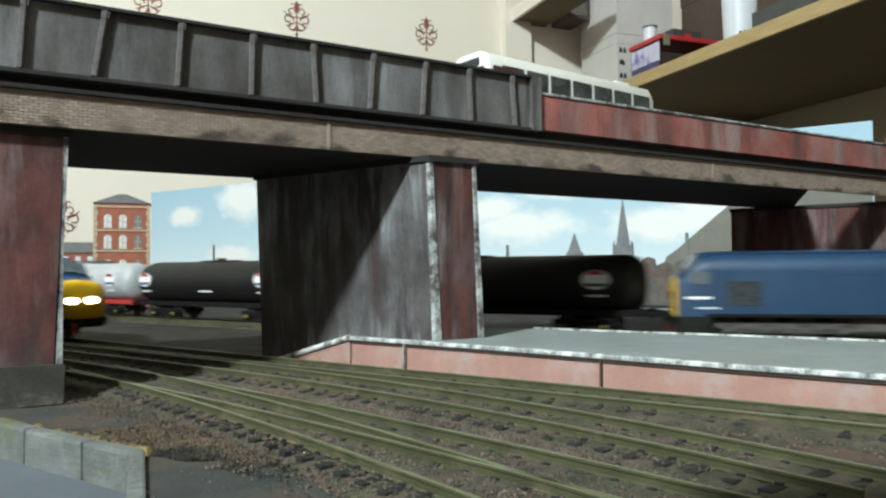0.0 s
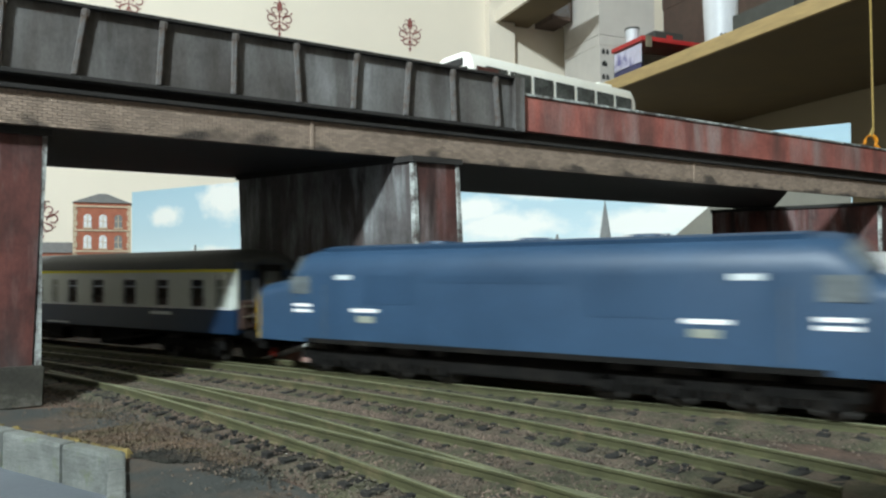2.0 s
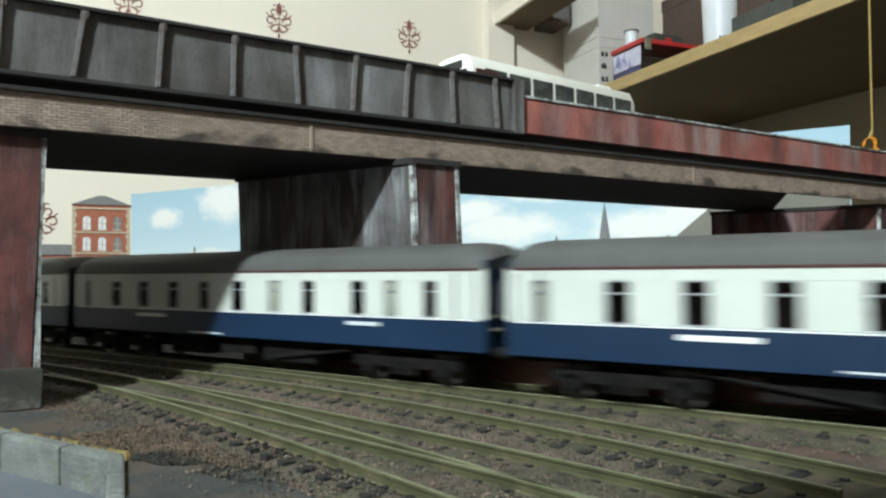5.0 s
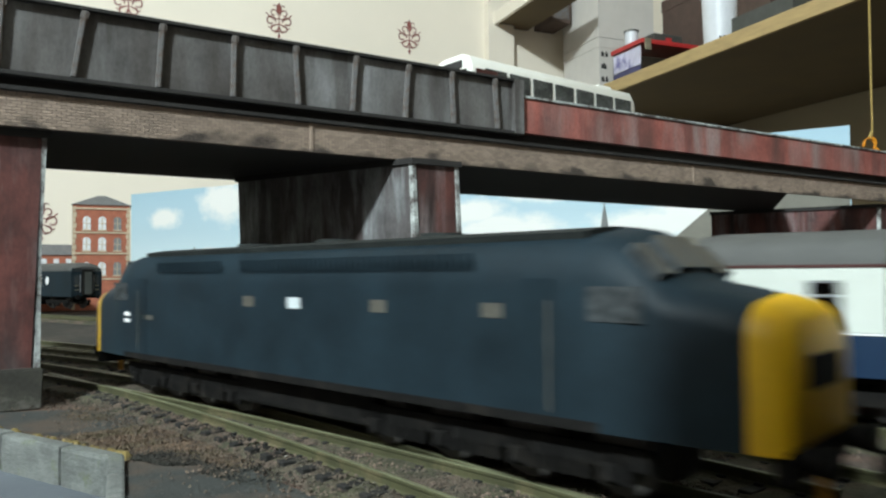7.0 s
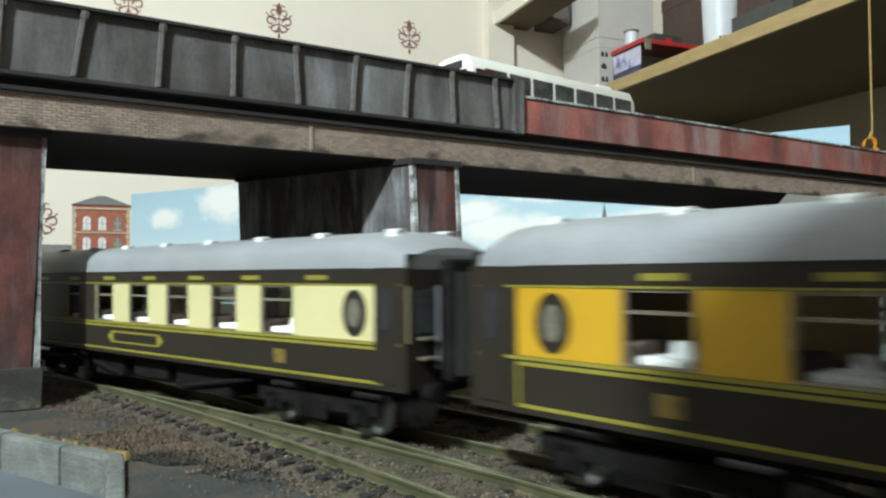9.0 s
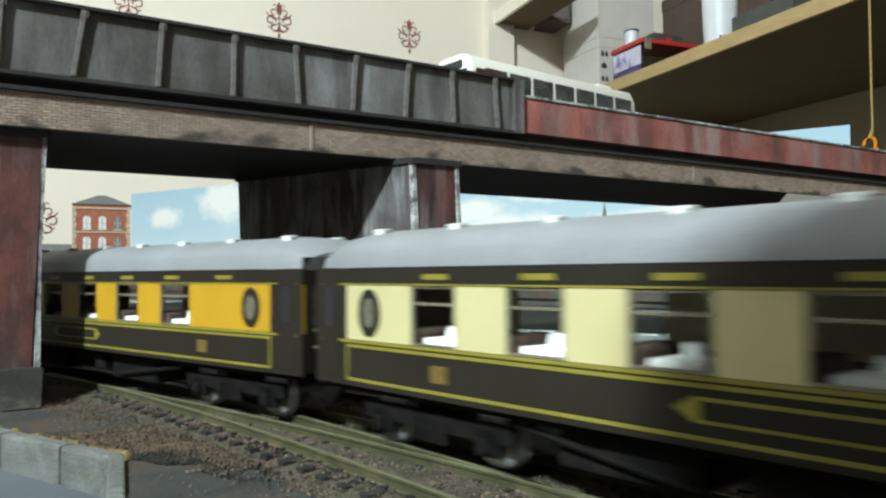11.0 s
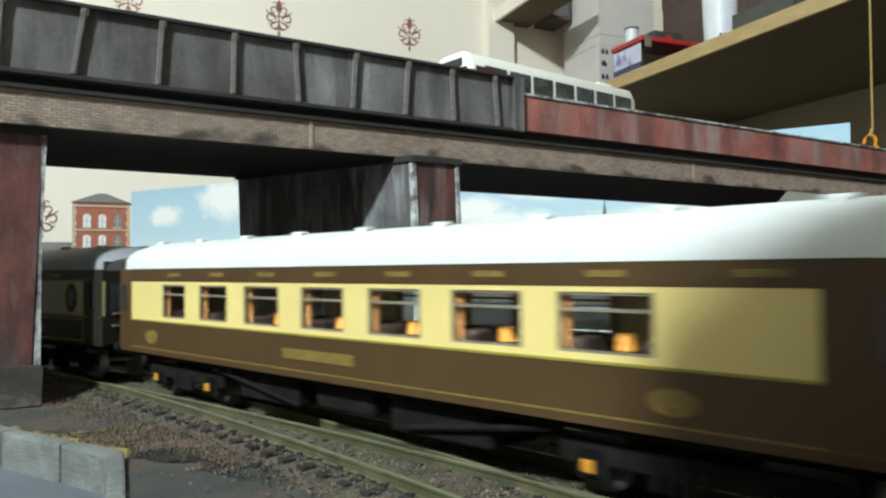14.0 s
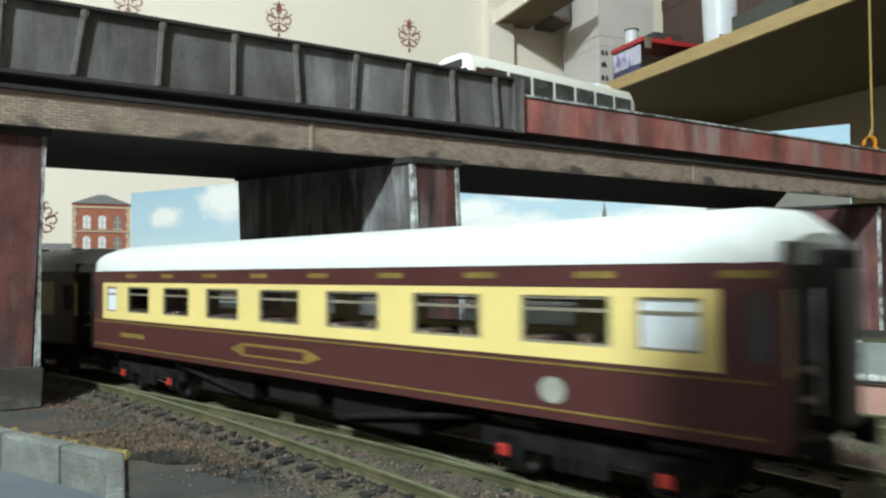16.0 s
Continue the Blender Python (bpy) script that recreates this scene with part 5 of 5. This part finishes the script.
WINS_A = [(-123, -117), (-95, -85), (-70, -60), (-46, -36), (-26, -19), (-10, 0), (14, 25), (42, 53), (69, 79), (95, 105), (113, 120)]
WINS_2 = [(-118, -111), (-93, -85), (-70, -62), (-47, -39), (-24, -17), (-2, 6), (21, 29), (41, 48), (67, 74), (83, 90), (101, 107)]
first_coach = coach("passenger_coach", "blue and white coach with a yellow line above windows", "blue express train", 254, COACH_BLUE, COACH_WHITE, ROOF_GREY, WINS_A,
                    detail=blue_detail, line=(WHITE_PAINT, ((23.9, 0.5),)), seats="compartment", frost=(0, 4, 10))
for s in (-1, 1):
    bar(first_coach, s, -126, 126, 40.3, 41.6, 17.7, YELLOW_LINE, "yellow_line", "yellow first-class line")
second_coach = coach("passenger_coach", "blue and white corridor coach with grey roof", "blue express train", 254, COACH_BLUE, COACH_WHITE, ROOF_GREY, WINS_2,
                     detail=blue_detail, line=(WHITE_PAINT, ((23.9, 0.5),)), seats="compartment", frost=(0, 6, 9))
for s in (-1, 1):
    bar(second_coach, s, -126, 126, 40.8, 41.6, 17.7, MAROON, "maroon_line")
blue_coaches = [first_coach, second_coach] + [copy_thing(second_coach, pose(0, 0, 0)) for _ in range(4)]

# --- the dining train on the near line
old_loco = diesel("diesel_locomotive", "dusty faded blue nose-cab diesel with yellow ends", "dining car train", 249, OLD_BLUE, DIRTY_ROOF, None, None, dirty=True)


def pullman_detail(c, s, hw, h, first=13, last=13):
    bm = plate(bmesh.new(), [(-24, 19.2), (-20.5, 17.2), (11, 17.2), (14, 19.2), (11, 21.2), (-20.5, 21.2)], *sorted((s * (hw - 0.1), s * (hw + 0.12))))
    part("name_board", fixed(bm), GOLD, c, "gold-edged name board")
    bar(c, s, -19.5, 10, 17.8, 20.6, hw + 0.05, UMBER, "name_board_field")
    frame_line(c, s, -h + first, h - last, 14.6, 23.2, hw, 0.7, GOLD)
    for e in (-1, 1):
        hc = h - 22 if e < 0 else h - 9 - last
        badge(c, s, e * hc, 30.8, 4.2, 5.6, hw, UMBER, "crest", "dark oval coat of arms", 0.16)
        badge(c, s, e * hc, 30.8, 2.2, 3.4, hw + 0.1, CREST_GREY, "crest_centre")
        rx = h - 46 if e > 0 or first == 13 else h - 13
        bar(c, s, e * rx - 2.4, e * rx + 2.4, 17, 20.6, hw, DULL_GOLD, "roundel", "small gold roundel")
        bar(c, s, *sorted((e * h, e * (h - (13 if e < 0 else last)))), 24.3, 37.25, hw + 0.03, UMBER, "vestibule_panel", "plain umber vestibule side")
        bar(c, s, *sorted((e * (h - 2.5), e * (h - 10))), 15, 40, hw + 0.1, UMBER, "end_door")
        bar(c, s, *sorted((e * (h - 4.2), e * (h - 8.4))), 27, 36.5, hw + 0.25, DARK_GLASS, "door_window")
    for k in range(7):
        bar(c, s, -79 + 28 * k - 4, -79 + 28 * k + 4, 38.6, 39.8, hw, GOLD, "gold_scroll")


CREST_GREY = mat("grey_crest_print", (0.17, 0.16, 0.12), 0.5, vary=0.4, size=0.003)
WINS_P = [(-87, -73), (-59, -45), (-32, -17), (-4, 11), (25, 40), (54, 71)]
VENTS_P = [(x, y) for x in range(-108, 120, 27) for y in (-9, 9)]
parlour = dict(zs=(14, 24.4, 37.2, 41.4), fascia=UMBER, detail=pullman_detail, line=(GOLD, ((23.6, 0.7), (37.3, 0.4))), ends=UMBER, vents=VENTS_P, lamp=CLOTH, dome=7, bog=dict(rim=CHROME))


def brake_detail(c, s, hw, h):
    pullman_detail(c, s, hw, h, 40, 8)
    frame_line(c, s, -h + 2, -h + 24, 14.6, 23.2, hw, 0.7, GOLD)
    bar(c, s, -h + 11, -h + 19, 27, 36.4, hw + 0.25, DARK_GLASS, "door_window")
    bar(c, s, -h + 24.5, -h + 38, 15, 37, hw + 0.12, UMBER, "luggage_door")


pullman_brake = coach("dining_coach", "umber dining coach with cream panels and gold lining", "dining car train", 240, UMBER, CREAM, ROOF_SILVER,
                      [(-58, -47), (-33.5, -20.5), (-9, 4), (15.5, 28.5), (41, 54), (65.5, 79.5)], **{**parlour, "detail": brake_detail})
for s in (-1, 1):
    bar(pullman_brake, s, -107, -58.2, 24.3, 37.25, 17.63, UMBER, "luggage_panel", "plain umber luggage panel")
    bar(pullman_brake, s, -46.8, -33.7, 24.3, 37.25, 17.63, UMBER, "luggage_panel")
pullman_amber = coach("dining_coach", "umber dining coach with deep amber panels", "dining car train", 248, UMBER, AMBER, ROOF_SILVER, WINS_P, **parlour)
pullman_cream = coach("dining_coach", "umber and cream dining coach with silver roof", "dining car train", 248, UMBER, CREAM, ROOF_SILVER, WINS_P, **parlour)


def brown_detail(c, s, hw, h):
    for e in (-1, 1):
        bar(c, s, *sorted((e * h, e * (h - (15 if e > 0 else 9)))), 14, 41, hw, BROWN, "end_panel")
        bar(c, s, *sorted((e * (h - 2), e * (h - (8 if e > 0 else 5)))), 27, 36, hw + 0.1, DARK_GLASS, "door_window")
    for x in (-98, 85.5):
        badge(c, s, x, 19, 4.4, 2.2, hw, DULL_GOLD, "crest", "gold crest")
    bar(c, s, -22.5, 6.5, 18, 20.6, hw, DULL_GOLD, "name_board")
    for k in range(8):
        bar(c, s, -82.5 + 26 * k - 4, -82.5 + 26 * k + 4, 38.8, 40, hw, DULL_GOLD, "gold_scroll")
    bar(c, s, -h + 2, h - 2, 15, 15.4, hw, DULL_GOLD, "lining")


brown_cream = coach("dining_coach", "chocolate and cream dining coach with a white roof", "dining car train", 245, BROWN, WARM_CREAM, ROOF_WHITE, [(-90.5, -75.5), (-66.5, -50.5), (-41.5, -24.5), (-14.5, 2.5), (11.5, 28.5), (37.5, 55.5), (63.5, 82.5)],
                    zs=(14, 24.4, 37.2, 41.4), fascia=BROWN, detail=brown_detail, line=(GOLD, ((24, 0.5),)), ends=UMBER, vents=VENTS_P[::2], lamp=SHADE, inset=(1.3, 1.0), curtain=CURTAIN,
                    bog=dict(mark=ORANGE_PAINT, face="orange axlebox cover"))


def maroon_detail(c, s, hw, h):
    bm = plate(bmesh.new(), [(-26, 19.2), (-20, 17.4), (9, 17.4), (15, 19.2), (9, 21), (-20, 21)], *sorted((s * (hw - 0.1), s * (hw + 0.12))))
    part("name_board", fixed(bm), DULL_GOLD, c, "gold name board")
    bar(c, s, -19, 8, 18.1, 20.3, hw + 0.05, MAROON, "name_board_field")
    badge(c, s, 83, 18.7, 2.8, 2.4, hw, MILK_GLASS, "crest", "pale crest")
    bar(c, s, -98, -80, 18.5, 20, hw, DULL_GOLD, "lettering")
    for k in range(9):
        bar(c, s, -90 + 26 * k - 4, -90 + 26 * k + 4, 38.8, 40, hw, DULL_GOLD, "gold_scroll")
    for z in (15, 23.2):
        bar(c, s, -h + 3, h - 3, z, z + 0.4, hw, DULL_GOLD, "lining")
    for e in (-1, 1):
        bar(c, s, *sorted((e * (h - 0.1), e * (h - (10 if e > 0 else 11)))), 24.4, 37.25, hw + 0.02, MAROON, "end_panel")
        bar(c, s, *sorted((e * (h - 2), e * (h - 6))), 26.5, 36.5, hw + 0.15, DARK_GLASS, "door_window")


maroon_cream = coach("dining_coach", "maroon and cream dining coach with a white roof", "dining car train", 248, MAROON, WARM_CREAM, ROOF_WHITE,
                     [(-110, -102), (-93, -77), (-67, -50.5), (-40, -22.5), (-12, 6), (17, 36), (47, 66), (76, 95), (100, 111)], zs=(14, 24.4, 37.2, 41.2), fascia=MAROON, detail=maroon_detail, ends=UMBER, lamp=SEAT, frost=(0, 8), inset=(2.6, 1.5),
                     bog=dict(mark=RED_PAINT, face="red axlebox cover"))
near_train = [old_loco, pullman_brake, pullman_amber, pullman_cream, brown_cream, maroon_cream]

# --- the far goods train
far_loco = diesel("diesel_locomotive", "pale rail-blue diesel with yellow end hauling tank wagons", "tank train", 250, FAR_BLUE, FAR_BLUE, None, None, nose=6, marks=False)
for s in (-1, 1):
    bar(far_loco, s, -95, -77, 19, 33, 17.7, OLD_GLASS, "side_grille", "dark square side grille")
    bar(far_loco, s, -118, -104, 22.6, 24.2, 17.7, WHITE_PAINT, "lettering", "illegible white number")
    bar(far_loco, s, -112, -100, 17, 18, 17.7, FROST, "lettering", "illegible pale lettering")
    for z in (19.4, 21.8, 27.4):
        bar(far_loco, s, -9, 9, z, z + 1.5, 17.7, WHITE_PAINT if z < 25 else FROST, "emblem_bar", "white emblem bar")
    bar(far_loco, s, -50, 50, 42.6, 43.8, 15.6, OLD_GLASS, "roof_grille")
tank_a = tank_wagon("black bogie tank wagon with a white oval emblem", "tank train", TANK_BLACK, BLACK_FRAME)
tanks = [tank_a, tank_wagon("shorter black bogie tank wagon with a white oval emblem", "tank train", TANK_BLACK, BLACK_FRAME, 190)]
part("end_panel", Box(95.2, 97, -13, 13, 17, 47, 0.6), ORANGE_PAINT, tanks[1], "orange end panel")
tank_c = tank_wagon("silver bogie tank wagon with red underframe", "tank train", TANK_SILVER, RED_PAINT)


def container_wagon(label):
    c = empty("container_wagon", label, "goods wagon", "tank train")
    part("flat_deck", Box(-122, 122, -14, 14, 10, 14, 0.5), BLACK_FRAME, c)
    for x in (-82, 0, 82):
        k = new("container")
        k.parent, k.location = c, (x * MM, 0, 0)
        part("container_body", Box(-40, 40, -15.5, 15.5, 14.1, 47, 0.5), RED_PAINT, k, "red container side")
        part("container_roof", Box(-40.3, 40.3, -15.8, 15.8, 44, 48, 0.6), FROST, k, "pale roof")
        for s in (-1, 1):
            bar(k, s, -39, 39, 24, 31, 15.6, FROST, "pale_band")
            bar(k, s, -20, 16, 26, 29, 15.75, COACH_BLUE, "lettering", "illegible dark lettering")
            for q in range(-36, 37, 6):
                part("rib", Box(q - 0.5, q + 0.5, *sorted((s * 15.4, s * 16.0)), 31.2, 44), RED_PAINT, k)
    for e in (-1, 1):
        bogie(c, e * 84, 26, 2, 6.2)
    return c


box_a = container_wagon("flat wagon carrying red and white containers")
box_b = copy_thing(box_a, pose(0, 0, 0))
far_coach = coach("blue_parcels_van", "dark blue parcels van with a white emblem parked on a siding", "parked stock", 240, OLD_BLUE, OLD_BLUE, ROOF_GREY, [(-60, -50), (50, 60)], seats=False)
for s in (-1, 1):
    badge(far_coach, s, 70, 31, 3.5, 4.5, 17.6, WHITE_PAINT, "emblem", "white emblem")

far_coach.matrix_basis = pose(-0.472, 0.905, 0.004, 0, 0, -36)

# ---- bus on the bridge
# grey, streaky base colour stands for reflections in the bus windows
BUS_GLASS = mat("bus_glass_reflection_in_colour", (0.085, 0.09, 0.085), 0.2, vary=0.5, size=0.006, bump=0)
BUS_WHITE = mat("cream_white_bus_paint", (0.88, 0.88, 0.82), 0.35, vary=0.05, size=0.02, coat=0.3)
bus = empty("toy_bus", "cream-white model single-deck bus parked on the bridge", "bus", m=BRIDGE @ pose(0.262, 0.052, 0.1137, 0, 0, 7) @ Matrix.Diagonal((1.1, 1, 1.05, 1)))
prof = [(-16, 6), (-16, 22), (-15.5, 33), (-13, 37.5), (-8, 39.3), (8, 39.3), (13, 37.5), (15.5, 33), (16, 22), (16, 6)]
bm = bmesh.new()
loft(bm, [[(-65 + 2, y * 0.9, z if z < 30 else z - 2) for y, z in prof], [(-62, y, z) for y, z in prof], [(61, y, z) for y, z in prof], [(64, y * 0.92, z if z < 30 else z - 2) for y, z in prof]])
part("body_shell", fixed(bm), BUS_WHITE, bus, smooth=True)
for s in (-1, 1):
    for k in range(7):
        part("window", Box(-54 + 16.4 * k, -39.9 + 16.4 * k, *sorted((s * 15.2, s * 16.25)), 17.5, 32, 0.3), BUS_GLASS, bus)
    for x in (-42, 38):
        part("wheel", cyl(bmesh.new(), (x, s * 11, 6), (x, s * 16.2, 6), 6, 6, 20), BLACK_FRAME, bus, smooth=True)
    part("side_panel", Box(-60, -46, *sorted((s * 15.6, s * 16.4)), 22, 31, 0.3), MAROON, bus, "dark red side sign")
part("windscreen", Box(-63.8, -62.2, -12.5, 12.5, 19, 31, 0.4), DARK_GLASS, bus)
part("destination_blind", Box(-63.6, -62.0, -9, 9, 32, 36, 0.3), INK, bus, "dark destination blind")
part("roof_vent", Box(42, 54, -5, 5, 38.8, 42, 1), BUS_WHITE, bus)
car_ = empty("toy_car", "dark red model car on the bridge beyond the bus", "car", m=BRIDGE @ pose(0.372, 0.045, 0.1137))
part("body", fixed(loft(bmesh.new(), [[(x, y, z) for y, z in ((-10.5, 3), (-10.5, zt * 0.7), (-8, zt), (8, zt), (10.5, zt * 0.7), (10.5, 3))] for x, zt in ((-26, 10), (-16, 11), (-9, 17), (10, 17.5), (18, 12), (26, 11))])), MAROON, car_, smooth=True)
part("window_band", Box(-10, 12, -9.6, 9.6, 12.5, 15.5, 1), DARK_GLASS, car_)
for s in (-1, 1):
    for x in (-16, 16):
        part("wheel", cyl(bmesh.new(), (x, s * 7, 4.2), (x, s * 10.7, 4.2), 4.2, 4.2, 16), BLACK_FRAME, car_, smooth=True)

# ---- how the trains move: where each train's leading end is along its line, mm
NOSE_A = [(0, 388), (0.2, 470), (0.5, 594), (0.7, 668), (0.9, 745), (1.0, 784), (1.3, 874), (1.5, 945), (2.0, 1085), (2.4, 1202), (2.9, 1355), (3.2, 1444), (3.5, 1534), (3.8, 1632), (4.2, 1757),
          (6.3, 2388), (6.8, 2520), (7.4, 2690), (9.0, 3140), (9.6, 3200), (16.0, 3200)]
TAIL_B = [(0, 900), (3.3, 900), (3.8, 855), (6.3, 475), (6.6, 433), (6.8, 404), (7.0, 372), (7.4, 307), (7.6, 276), (7.8, 241), (8.0, 212), (8.2, 184), (8.6, 104), (9.0, 32), (9.2, 0), (11.3, -323), (11.7, -375), (12.0, -407),
          (12.5, -468), (13.0, -526), (13.5, -586), (14.0, -651), (14.5, -717), (15.0, -783), (15.5, -859), (16.0, -934)]
NOSE_F = [(0, 1272), (4.5, 2712), (5.2, 2800), (16, 2800)]


def along(table, t):
    """Smooth reading of a table of times and lengths."""
    ts, ss = [a for a, _ in table], [b for _, b in table]
    return float(np.interp(t, ts, ss))


def smooth_along(table, t):
    ws = [(0.25, -0.15), (0.5, 0.0), (0.25, 0.15)]
    if t < 0.16 or t > 15.84:
        return along(table, t)
    return sum(w * along(table, t + d) for w, d in ws)


def run(thing, path, table, offset, half, times):
    walk(thing, [(t, path.car(smooth_along(table, t) + offset, half)) for t in times])


def motions():
    grid = [k * 0.25 for k in range(65)]
    s = 0.0
    for car, ln in zip([peak_a, peak_b] + blue_coaches, [262, 262] + [262] * 6):
        run(car, TRACK_A, NOSE_A, -(s + ln / 2), 80, grid)
        s += ln
    s = 0.0
    for car, back in zip(near_train, [3, 4, 0.5, 6, 5.5, 6]):
        run(car, TRACK_B, TAIL_B, s + 131 - back, 85, grid)
        s += 262
    s = 0.0
    for car, ln in zip([far_loco, *tanks, tank_c, box_a, box_b], [264, 262, 202, 262, 262, 262]):
        run(car, TRACK_F, NOSE_F, -(s + ln / 2), 75, grid)
        s += ln


motions()
